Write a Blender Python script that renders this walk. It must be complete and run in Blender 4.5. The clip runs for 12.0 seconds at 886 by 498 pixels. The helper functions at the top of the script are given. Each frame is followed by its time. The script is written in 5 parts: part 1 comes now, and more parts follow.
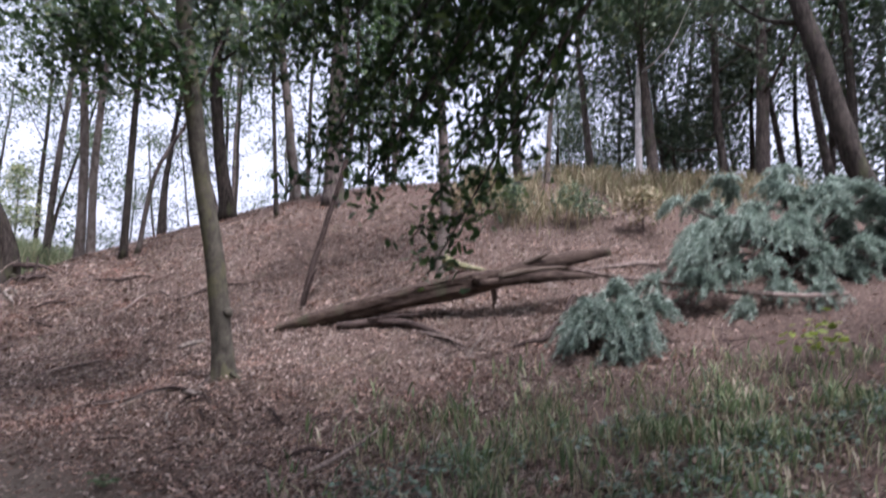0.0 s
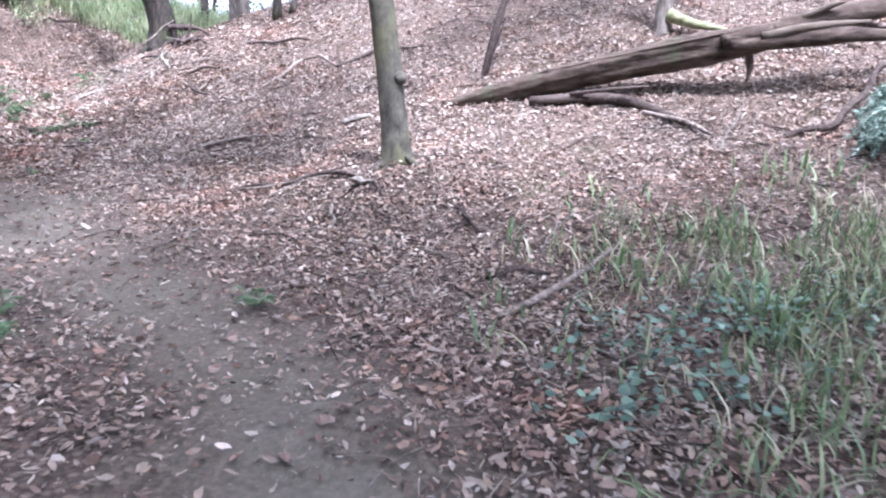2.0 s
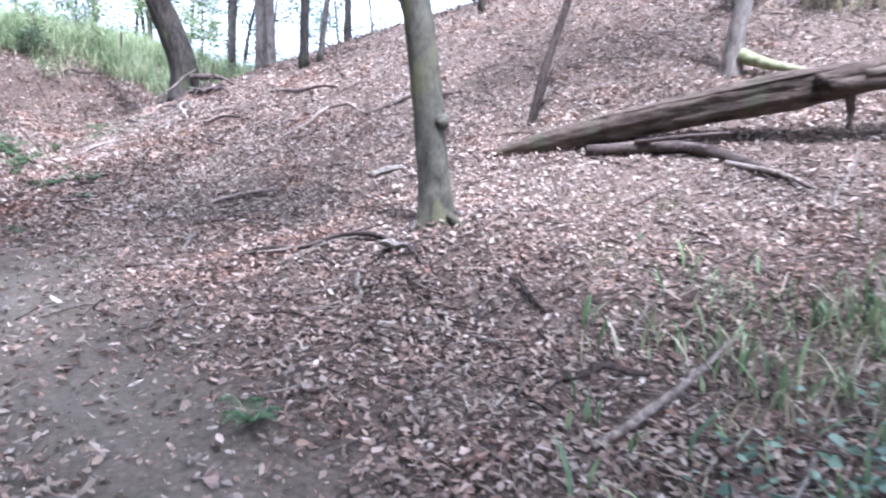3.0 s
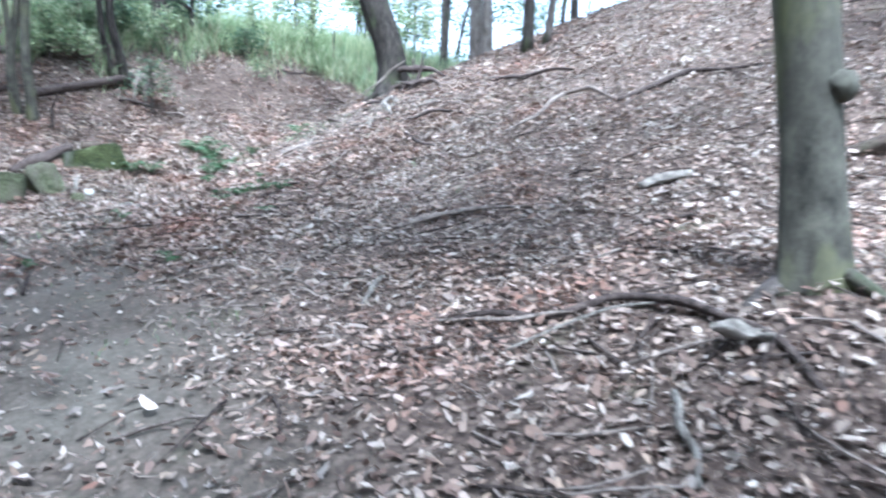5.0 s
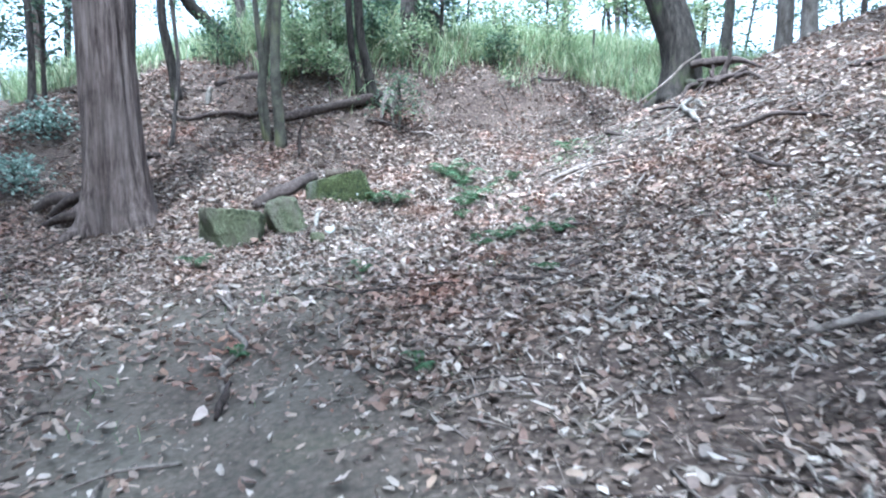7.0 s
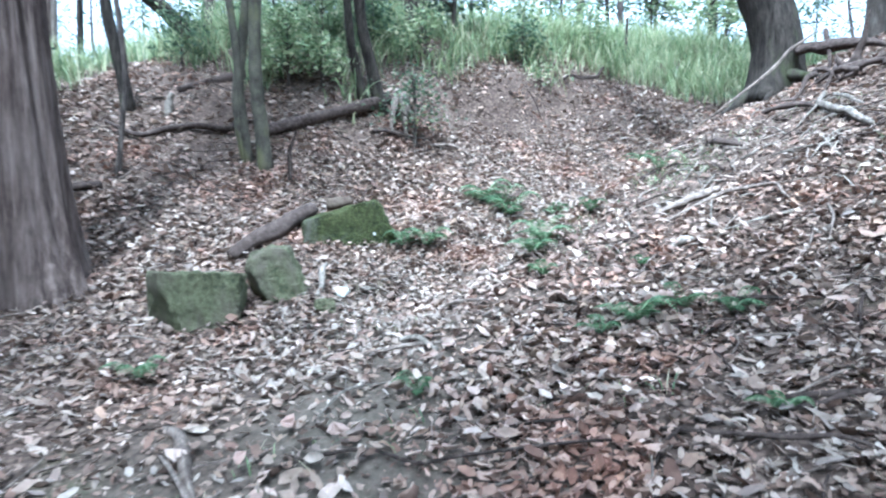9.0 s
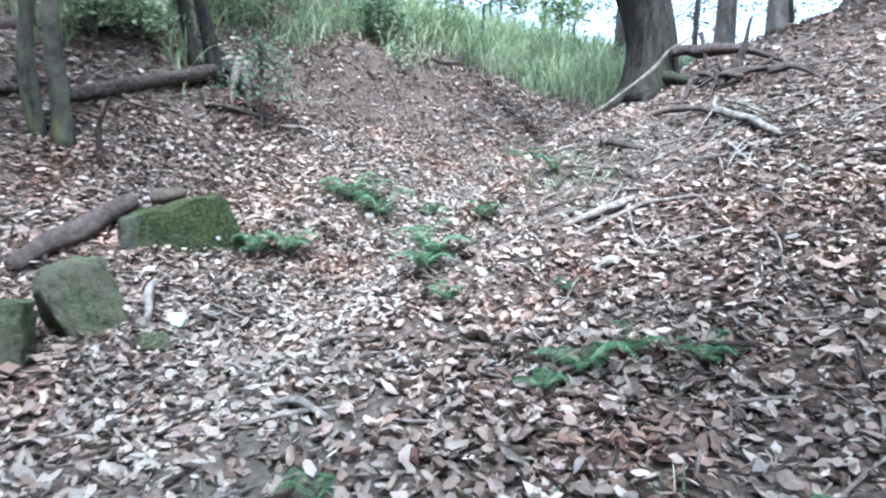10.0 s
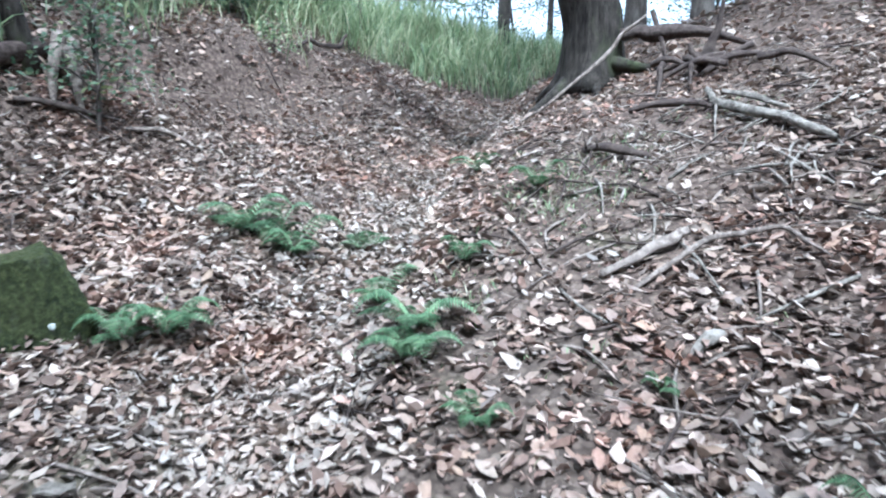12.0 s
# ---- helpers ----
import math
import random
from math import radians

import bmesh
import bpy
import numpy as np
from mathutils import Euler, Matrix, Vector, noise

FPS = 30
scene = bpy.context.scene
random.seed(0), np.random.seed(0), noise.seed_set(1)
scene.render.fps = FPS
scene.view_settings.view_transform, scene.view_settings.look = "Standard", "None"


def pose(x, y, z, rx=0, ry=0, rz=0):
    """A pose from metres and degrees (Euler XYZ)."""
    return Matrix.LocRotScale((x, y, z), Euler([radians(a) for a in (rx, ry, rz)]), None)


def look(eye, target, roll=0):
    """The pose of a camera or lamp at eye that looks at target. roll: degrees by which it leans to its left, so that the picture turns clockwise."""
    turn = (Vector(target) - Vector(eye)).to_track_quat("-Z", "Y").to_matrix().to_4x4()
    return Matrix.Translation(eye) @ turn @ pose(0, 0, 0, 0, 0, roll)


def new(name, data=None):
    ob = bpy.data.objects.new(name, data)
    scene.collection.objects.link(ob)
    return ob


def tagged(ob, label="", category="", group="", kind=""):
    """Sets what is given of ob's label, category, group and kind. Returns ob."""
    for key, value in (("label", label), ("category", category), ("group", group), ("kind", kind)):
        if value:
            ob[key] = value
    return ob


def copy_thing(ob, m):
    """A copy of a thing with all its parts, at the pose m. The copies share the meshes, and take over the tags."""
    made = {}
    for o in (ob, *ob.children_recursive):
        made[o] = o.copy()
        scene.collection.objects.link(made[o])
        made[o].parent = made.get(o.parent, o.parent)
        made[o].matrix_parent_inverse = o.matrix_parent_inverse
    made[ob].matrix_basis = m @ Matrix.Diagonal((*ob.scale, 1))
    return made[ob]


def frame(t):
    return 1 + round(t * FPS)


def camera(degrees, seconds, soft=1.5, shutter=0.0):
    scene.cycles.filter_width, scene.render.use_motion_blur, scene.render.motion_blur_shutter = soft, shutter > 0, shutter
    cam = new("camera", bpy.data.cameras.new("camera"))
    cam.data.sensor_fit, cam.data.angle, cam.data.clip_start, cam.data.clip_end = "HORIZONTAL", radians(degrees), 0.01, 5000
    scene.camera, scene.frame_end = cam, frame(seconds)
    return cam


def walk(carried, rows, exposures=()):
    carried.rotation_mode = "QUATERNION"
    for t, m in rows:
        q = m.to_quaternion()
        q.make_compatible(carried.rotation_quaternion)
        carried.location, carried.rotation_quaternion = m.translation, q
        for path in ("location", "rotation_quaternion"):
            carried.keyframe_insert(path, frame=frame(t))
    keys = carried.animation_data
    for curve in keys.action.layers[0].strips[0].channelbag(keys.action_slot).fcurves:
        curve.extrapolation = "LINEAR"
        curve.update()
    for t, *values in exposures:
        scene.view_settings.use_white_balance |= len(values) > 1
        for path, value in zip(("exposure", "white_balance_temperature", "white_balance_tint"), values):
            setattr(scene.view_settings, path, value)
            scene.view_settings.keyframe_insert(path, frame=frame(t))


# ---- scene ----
cam = camera(67.1, 12.0, soft=2.1, shutter=0.3)
METRES, EYE, TILT, LEAN, TURN = 13.5, 1.35, 7.5, 0.0, 0.0
ROWS = [
    (0.0, 0.0, 0.0, 0.0, -0.0, 0.0, -0.0),
    (0.5, -0.0106, 0.0393, -0.0084, 3.56, -10.24, 1.34),
    (1.0, -0.0263, 0.08, -0.0149, 12.01, -16.57, 0.84),
    (1.5, -0.0427, 0.1153, -0.0183, 10.93, -16.18, 0.39),
    (2.0, -0.0621, 0.1563, -0.0231, 13.01, -18.62, 0.01),
    (2.5, -0.0795, 0.1919, -0.027, 9.33, -15.35, -2.16),
    (3.0, -0.0962, 0.2378, -0.0368, 15.13, -14.06, 0.27),
    (3.2, -0.1063, 0.2539, -0.041, 16.55, -13.31, 0.64),
    (4.8, -0.1875, 0.379, -0.054, 27.4, -13.46, 0.55),
    (5.0, -0.1955, 0.3938, -0.056, 32.18, -13.4, 2.55),
    (5.5, -0.2285, 0.4236, -0.0582, 41.09, -11.19, 4.23),
    (6.0, -0.2582, 0.4524, -0.0601, 44.6, -11.85, 4.28),
    (6.5, -0.3004, 0.47, -0.0577, 51.25, -11.89, 5.88),
    (7.0, -0.3345, 0.49, -0.055, 51.56, -11.17, 5.72),
    (7.2, -0.3494, 0.5006, -0.0543, 52.12, -10.63, 6.83),
    (8.8, -0.478, 0.5541, -0.0519, 51.63, -10.27, 7.8),
    (9.0, -0.4926, 0.5599, -0.0488, 49.76, -10.82, 6.94),
    (9.5, -0.5271, 0.5801, -0.0486, 42.83, -12.37, 4.83),
    (10.0, -0.5638, 0.5929, -0.0465, 35.39, -13.48, 2.89),
    (10.5, -0.5862, 0.6111, -0.0476, 30.24, -15.39, 3.16),
    (11.0, -0.6105, 0.6281, -0.0469, 27.08, -17.22, 3.29),
    (11.5, -0.6442, 0.6417, -0.0444, 24.94, -16.48, 3.31),
    (12.0, -0.6669, 0.6642, -0.0444, 21.99, -15.07, 2.69),
]
walk(cam, [(t, pose(0, 0, EYE, TILT, LEAN, TURN) @ pose(METRES * x, METRES * y, METRES * z, 90 + pitch, roll, yaw)) for t, x, y, z, yaw, pitch, roll in ROWS],
     exposures=[(0.0, 1.02, 5850, 26), (0.5, 1.62, 5500, 22), (1.0, 2.3, 5400, 21), (1.5, 2.55, 5300, 21), (3.0, 2.38, 5060, 18), (5.0, 2.28, 4750, 4), (6.5, 2.24, 4680, 2), (9.5, 2.13, 4720, 1), (12.0, 1.72, 4830, 2)])

# ---- light: bright hazy sky above the wood, soft high sun through haze ----
SUN_UP, SUN_TURN = 66.0, 145.0
world = bpy.data.worlds.new("sky")
scene.world = world
world.use_nodes = True
sky_tree = world.node_tree
sky = sky_tree.nodes.new("ShaderNodeTexSky")
sky.sky_type, sky.sun_disc = "NISHITA", False
sky.sun_elevation, sky.sun_rotation = radians(SUN_UP), radians(SUN_TURN)
sky.air_density, sky.dust_density, sky.ozone_density = 1.0, 6.0, 1.0
haze = sky_tree.nodes.new("ShaderNodeHueSaturation")
haze.inputs["Saturation"].default_value, haze.inputs["Value"].default_value = 0.36, 1.55
sky_tree.links.new(sky.outputs[0], haze.inputs["Color"])
sky_tree.links.new(haze.outputs[0], sky_tree.nodes["Background"].inputs[0])
sky_tree.nodes["Background"].inputs[1].default_value = 0.15
sun = new("sun", bpy.data.lights.new("sun", "SUN"))
sun.data.energy, sun.data.angle, sun.data.color = 2.8, radians(3), (1.0, 0.95, 0.9)
a, e = radians(SUN_TURN), radians(SUN_UP)
toward = Vector((math.sin(a) * math.cos(e), math.cos(a) * math.cos(e), math.sin(e)))
sun.matrix_world = look(toward * 60, (0, 0, 0))

# ---- materials ----
def node_material(name, rough=0.85, specular=0.25):
    m = bpy.data.materials.new(name)
    m.use_nodes = True
    n, l = m.node_tree.nodes, m.node_tree.links
    b = n["Principled BSDF"]
    b.inputs["Roughness"].default_value = rough
    b.inputs["Specular IOR Level"].default_value = specular
    return m, n, l, b


def noise_node(n, l, scale, detail=6.0, stretch=None, rough=0.6):
    tex = n.new("ShaderNodeTexNoise")
    tex.inputs["Scale"].default_value, tex.inputs["Detail"].default_value = scale, detail
    tex.inputs["Roughness"].default_value = rough
    co = n.new("ShaderNodeTexCoord")
    if stretch:
        mp = n.new("ShaderNodeMapping")
        mp.inputs["Scale"].default_value = stretch
        l.new(co.outputs["Object"], mp.inputs["Vector"])
        l.new(mp.outputs[0], tex.inputs["Vector"])
    else:
        l.new(co.outputs["Object"], tex.inputs["Vector"])
    return tex


def ramp_node(n, l, source, stops):
    r = n.new("ShaderNodeValToRGB")
    while len(r.color_ramp.elements) < len(stops):
        r.color_ramp.elements.new(0.5)
    for el, (p, c) in zip(r.color_ramp.elements, stops):
        el.position, el.color = p, (*c, 1)
    l.new(source, r.inputs[0])
    return r


def mix_node(n, l, fac, c1, c2, mode="MIX"):
    m = n.new("ShaderNodeMix")
    m.data_type, m.blend_type = "RGBA", mode
    if isinstance(fac, float):
        m.inputs[0].default_value = fac
    else:
        l.new(fac, m.inputs[0])
    for socket, c in ((m.inputs[6], c1), (m.inputs[7], c2)):
        if isinstance(c, tuple):
            socket.default_value = (*c, 1)
        else:
            l.new(c, socket)
    return m.outputs[2]


def bump_node(n, l, b, height, strength=0.5, distance=0.02):
    bp = n.new("ShaderNodeBump")
    bp.inputs["Strength"].default_value, bp.inputs["Distance"].default_value = strength, distance
    l.new(height, bp.inputs["Height"])
    l.new(bp.outputs[0], b.inputs["Normal"])


def bark(name, dark, mid, light, scale=14.0, stretch=(1, 1, 0.25), moss=None, moss_amount=0.5, strength=0.8):
    m, n, l, b = node_material(name, 0.9, 0.15)
    grain = noise_node(n, l, scale, 8, stretch, 0.7)
    col = ramp_node(n, l, grain.outputs[0], [(0.37, dark), (0.5, mid), (0.65, light)]).outputs[0]
    blotch = noise_node(n, l, 2.3, 4)
    col = mix_node(n, l, ramp_node(n, l, blotch.outputs[0], [(0.42, (0, 0, 0)), (0.7, (0.55, 0.55, 0.55))]).outputs[0], col, light)
    if moss:
        patch = noise_node(n, l, 3.1, 5, (1, 1, 0.5))
        col = mix_node(n, l, ramp_node(n, l, patch.outputs[0], [(0.62 - 0.25 * moss_amount, (0, 0, 0)), (0.72 - 0.15 * moss_amount, (1, 1, 1))]).outputs[0], col, moss)
    l.new(col, b.inputs["Base Color"])
    bump_node(n, l, b, grain.outputs[0], strength, 0.03)
    return m


def leafage(name, stops, rough=0.55, through_light=0.3, specular=0.3, grain=18.0, drift=False):
    m, n, l, b = node_material(name, rough, specular)
    geo = n.new("ShaderNodeNewGeometry")
    col = ramp_node(n, l, geo.outputs["Random Per Island"], stops).outputs[0]
    mott = noise_node(n, l, grain, 3)
    col = mix_node(n, l, 0.5, col, ramp_node(n, l, mott.outputs[0], [(0.3, (0.45, 0.45, 0.45)), (0.7, (1, 1, 1))]).outputs[0], "MULTIPLY")
    if drift:
        # old and fresh falls of leaves lie in patches: damp red-brown, weathered grey, dry buff
        fall = noise_node(n, l, 0.9, 4)
        col = mix_node(n, l, 0.75, col, ramp_node(n, l, fall.outputs[0], [(0.32, (0.95, 0.68, 0.6)), (0.44, (1.0, 0.94, 0.92)), (0.53, (0.8, 0.83, 0.84)), (0.62, (1.08, 1.03, 1.0)), (0.72, (0.93, 0.75, 0.7))]).outputs[0], "MULTIPLY")
    l.new(col, b.inputs["Base Color"])
    if through_light:
        tr, mx = n.new("ShaderNodeBsdfTranslucent"), n.new("ShaderNodeMixShader")
        l.new(col, tr.inputs[0])
        mx.inputs[0].default_value = through_light
        l.new(b.outputs[0], mx.inputs[1])
        l.new(tr.outputs[0], mx.inputs[2])
        l.new(mx.outputs[0], n["Material Output"].inputs[0])
    return m


def earth():
    m, n, l, b = node_material("forest_earth", 0.95, 0.1)
    worn = n.new("ShaderNodeAttribute")
    worn.attribute_name = "worn"
    fine, coarse, crumb = noise_node(n, l, 26, 8, None, 0.7), noise_node(n, l, 1.7, 5), n.new("ShaderNodeTexVoronoi")
    co, bend = n.new("ShaderNodeTexCoord"), n.new("ShaderNodeMix")
    bend.data_type = "VECTOR"
    bend.inputs[0].default_value = 0.035
    l.new(co.outputs["Object"], bend.inputs[4])
    l.new(noise_node(n, l, 9, 3).outputs["Color"], bend.inputs[5])
    l.new(bend.outputs[1], crumb.inputs["Vector"])
    crumb.inputs["Scale"].default_value = 30
    mat = ramp_node(n, l, crumb.outputs["Color"], [(0.1, (0.041, 0.030, 0.024)), (0.35, (0.088, 0.063, 0.050)), (0.5, (0.136, 0.102, 0.082)), (0.65, (0.075, 0.052, 0.041)), (0.8, (0.177, 0.139, 0.112)), (0.95, (0.129, 0.099, 0.082))]).outputs[0]
    gap = ramp_node(n, l, crumb.outputs["Distance"], [(0.35, (1, 1, 1)), (0.75, (0.25, 0.22, 0.2))]).outputs[0]
    humus = mix_node(n, l, 1.0, mat, gap, "MULTIPLY")
    humus = mix_node(n, l, 0.35, humus, ramp_node(n, l, fine.outputs[0], [(0.3, (0.022, 0.017, 0.013)), (0.7, (0.13, 0.096, 0.078))]).outputs[0])
    soil = ramp_node(n, l, fine.outputs[0], [(0.3, (0.072, 0.06, 0.047)), (0.6, (0.125, 0.109, 0.087)), (0.8, (0.18, 0.159, 0.129))]).outputs[0]
    col = mix_node(n, l, worn.outputs["Fac"], humus, soil)
    mossy = ramp_node(n, l, coarse.outputs[0], [(0.6, (0, 0, 0)), (0.75, (0.35, 0.35, 0.35))]).outputs[0]
    col = mix_node(n, l, mossy, col, (0.075, 0.085, 0.04))
    l.new(col, b.inputs["Base Color"])
    bump_node(n, l, b, fine.outputs[0], 0.7, 0.02)
    return m


M = dict(
    earth=earth(),
    beech=bark("smooth_grey_bark", (0.022, 0.02, 0.016), (0.052, 0.048, 0.037), (0.094, 0.088, 0.066), 9, (1, 1, 0.6), (0.1, 0.1, 0.05), 0.45, 0.35),
    oak=bark("furrowed_oak_bark", (0.006, 0.004, 0.004), (0.023, 0.019, 0.015), (0.051, 0.043, 0.036), 22, (1, 1, 0.2), (0.045, 0.052, 0.024), 0.25, 1.0),
    cedar=bark("fibrous_cedar_bark", (0.021, 0.014, 0.011), (0.076, 0.056, 0.048), (0.167, 0.133, 0.115), 26, (1, 1, 0.07), None, 0, 1.0),
    dark=bark("dark_bark", (0.022, 0.018, 0.016), (0.06, 0.05, 0.044), (0.13, 0.11, 0.095), 18, (1, 1, 0.3), (0.05, 0.06, 0.03), 0.3, 0.8),
    tan=bark("pale_tan_bark", (0.054, 0.045, 0.038), (0.114, 0.096, 0.082), (0.182, 0.160, 0.140), 12, (1, 1, 0.4), None, 0, 0.4),
    birch=bark("white_bark", (0.25, 0.23, 0.21), (0.52, 0.5, 0.47), (0.7, 0.68, 0.65), 10, (1, 1, 2.0), None, 0, 0.3),
    rotten=bark("weathered_log", (0.012, 0.008, 0.006), (0.042, 0.03, 0.023), (0.09, 0.068, 0.053), 15, (0.3, 1, 1), (0.05, 0.048, 0.03), 0.15, 1.0),
    heart=bark("split_pale_wood", (0.039, 0.028, 0.019), (0.074, 0.057, 0.043), (0.101, 0.084, 0.068), 16, (0.15, 1, 1), None, 0, 0.5),
    stick=bark("dead_stick", (0.043, 0.033, 0.027), (0.122, 0.097, 0.081), (0.245, 0.205, 0.176), 20, None, None, 0, 0.5),
    darkstick=bark("damp_dead_branch", (0.013, 0.010, 0.008), (0.039, 0.028, 0.024), (0.084, 0.065, 0.055), 20, None, None, 0, 0.6),
    greystick=bark("bleached_dead_branch", (0.06, 0.052, 0.043), (0.145, 0.126, 0.107), (0.25, 0.222, 0.19), 20, None, None, 0, 0.8),
    moss=bark("mossy_boulder", (0.013, 0.017, 0.008), (0.034, 0.044, 0.016), (0.09, 0.096, 0.036), 34, None, (0.1, 0.098, 0.078), 0.3, 1.6),
    palemoss=bark("pale_green_boulder", (0.048, 0.053, 0.03), (0.098, 0.107, 0.058), (0.165, 0.166, 0.098), 28, None, (0.13, 0.115, 0.085), 0.5, 1.6),
    greenwood=bark("mossy_green_root", (0.065, 0.068, 0.034), (0.139, 0.146, 0.073), (0.195, 0.195, 0.120), 12, None, None, 0, 0.5),
    stone=bark("pale_stone", (0.24, 0.25, 0.225), (0.36, 0.375, 0.34), (0.48, 0.49, 0.45), 14, None, None, 0, 0.3),
    litter=leafage("dry_leaf", [(0.0, (0.08, 0.056, 0.046)), (0.1, (0.22, 0.155, 0.12)), (0.18, (0.11, 0.07, 0.055)), (0.3, (0.3, 0.235, 0.19)), (0.38, (0.16, 0.105, 0.08)), (0.48, (0.25, 0.215, 0.19)), (0.56, (0.34, 0.25, 0.185)), (0.64, (0.19, 0.125, 0.1)), (0.72, (0.4, 0.33, 0.275)), (0.8, (0.26, 0.18, 0.14)), (0.88, (0.36, 0.29, 0.24)), (0.95, (0.5, 0.43, 0.37)), (1.0, (0.2, 0.12, 0.09))], 0.8, 0.15, 0.12, 40, True),
    palelitter=leafage("bleached_leaf", [(0.0, (0.222, 0.168, 0.132)), (0.25, (0.354, 0.293, 0.239)), (0.45, (0.274, 0.222, 0.186)), (0.75, (0.398, 0.341, 0.293)), (1.0, (0.441, 0.385, 0.335))], 0.8, 0.15, 0.12, 40, True),
    broad=leafage("evergreen_leaf", [(0.0, (0.02, 0.045, 0.018)), (0.5, (0.04, 0.085, 0.03)), (0.85, (0.07, 0.13, 0.04)), (1.0, (0.13, 0.2, 0.05))], 0.4, 0.35, 0.4),
    canopy=leafage("canopy_leaf", [(0.0, (0.046, 0.080, 0.046)), (0.5, (0.084, 0.131, 0.077)), (0.85, (0.135, 0.175, 0.095)), (1.0, (0.236, 0.264, 0.115))], 0.5, 0.4, 0.3),
    needles=leafage("cedar_needle", [(0.0, (0.054, 0.090, 0.061)), (0.6, (0.088, 0.131, 0.088)), (1.0, (0.137, 0.180, 0.108))], 0.6, 0.2),
    bluefrond=leafage("blue_green_needle", [(0.0, (0.113, 0.165, 0.132)), (0.5, (0.242, 0.322, 0.265)), (0.85, (0.367, 0.458, 0.381)), (1.0, (0.508, 0.595, 0.505))], 0.75, 0.25, 0.15),
    sasa=leafage("bamboo_grass", [(0.0, (0.1, 0.145, 0.074)), (0.35, (0.2, 0.268, 0.135)), (0.65, (0.3, 0.366, 0.19)), (0.85, (0.44, 0.46, 0.265)), (1.0, (0.57, 0.54, 0.375))], 0.5, 0.45, 0.4),
    grass=leafage("woodland_grass", [(0.0, (0.06, 0.1, 0.045)), (0.4, (0.13, 0.2, 0.085)), (0.7, (0.215, 0.285, 0.13)), (0.86, (0.329, 0.329, 0.197)), (1.0, (0.458, 0.402, 0.298))], 0.5, 0.3, 0.4),
    straw=leafage("dry_grass", [(0.0, (0.1, 0.1, 0.05)), (0.4, (0.23, 0.2, 0.12)), (0.8, (0.38, 0.32, 0.21)), (1.0, (0.2, 0.24, 0.1))], 0.7, 0.3),
    ivy=leafage("ivy_leaf", [(0.0, (0.035, 0.068, 0.045)), (0.5, (0.075, 0.135, 0.086)), (0.9, (0.14, 0.21, 0.14)), (1.0, (0.211, 0.286, 0.211))], 0.35, 0.2, 0.5),
    fern=leafage("fern_frond", [(0.0, (0.066, 0.118, 0.058)), (0.6, (0.125, 0.2, 0.1)), (1.0, (0.2, 0.28, 0.15))], 0.55, 0.3, 0.25),
    lime=leafage("fresh_leaf", [(0.0, (0.138, 0.201, 0.031)), (1.0, (0.261, 0.324, 0.059))], 0.5, 0.4),
)

# ---- building helpers ----
rng = np.random.default_rng(7)


def where(ob):
    p = Vector((0, 0, 0))
    while ob:
        p += ob.location
        ob = ob.parent
    return p


def part(name, geo, material, parent=None, label="", smooth=True):
    """One mesh object from vertices and faces in world metres, under a thing or a part of one."""
    verts, faces = geo
    verts = np.asarray(verts, float)
    if parent:
        verts = verts - np.array(where(parent))
    me = bpy.data.meshes.new(name)
    if isinstance(faces, np.ndarray):
        k = faces.shape[1]
        me.vertices.add(len(verts))
        me.vertices.foreach_set("co", verts.astype(np.float32).ravel())
        me.loops.add(faces.size)
        me.loops.foreach_set("vertex_index", faces.astype(np.int32).ravel())
        me.polygons.add(len(faces))
        me.polygons.foreach_set("loop_start", np.arange(0, faces.size, k, dtype=np.int32))
        me.update(calc_edges=True)
    else:
        me.from_pydata(verts.tolist(), [], faces)
    if smooth:
        me.polygons.foreach_set("use_smooth", np.ones(len(me.polygons), bool))
    me.materials.append(material)
    ob = new(name, me)
    ob.parent = parent
    if label:
        ob["label"] = label
    return ob


def thing(name, at, label, category, group="", kind=""):
    ob = new(name)
    ob.location = at
    ob.empty_display_size = 0.2
    return tagged(ob, label, category, group, kind)


def wob(x, y, z, seed, octaves=3):
    """Smooth noise between about -1 and 1."""
    r = np.random.default_rng(seed)
    out, amp, f = 0.0, 1.0, 1.0
    for _ in range(octaves):
        for _ in range(3):
            d = r.normal(size=3)
            d /= np.linalg.norm(d)
            out = out + amp / 2.2 * np.sin(f * (d[0] * x + d[1] * y + d[2] * z) * 2 + r.uniform(0, 6.3))
        amp, f = amp * 0.5, f * 2.1
    return out


def smooth_line(pts, step):
    """A Catmull-Rom curve through the points, in steps of about that many metres."""
    p = np.asarray(pts, float)
    p = np.vstack([2 * p[0] - p[1], p, 2 * p[-1] - p[-2]])
    out, us = [], []
    for i in range(1, len(p) - 2):
        n = max(2, int(np.linalg.norm(p[i + 1] - p[i]) / step) + 1)
        u = np.linspace(0, 1, n, endpoint=False)[:, None]
        a, b, c, d = p[i - 1], p[i], p[i + 1], p[i + 2]
        out.append(0.5 * (2 * b + (c - a) * u + (2 * a - 5 * b + 4 * c - d) * u**2 + (3 * b - a - 3 * c + d) * u**3))
        us.append(i - 1 + u[:, 0])
    out.append(p[-2][None])
    us.append(np.array([len(p) - 3.0]))
    return np.vstack(out), np.concatenate(us)


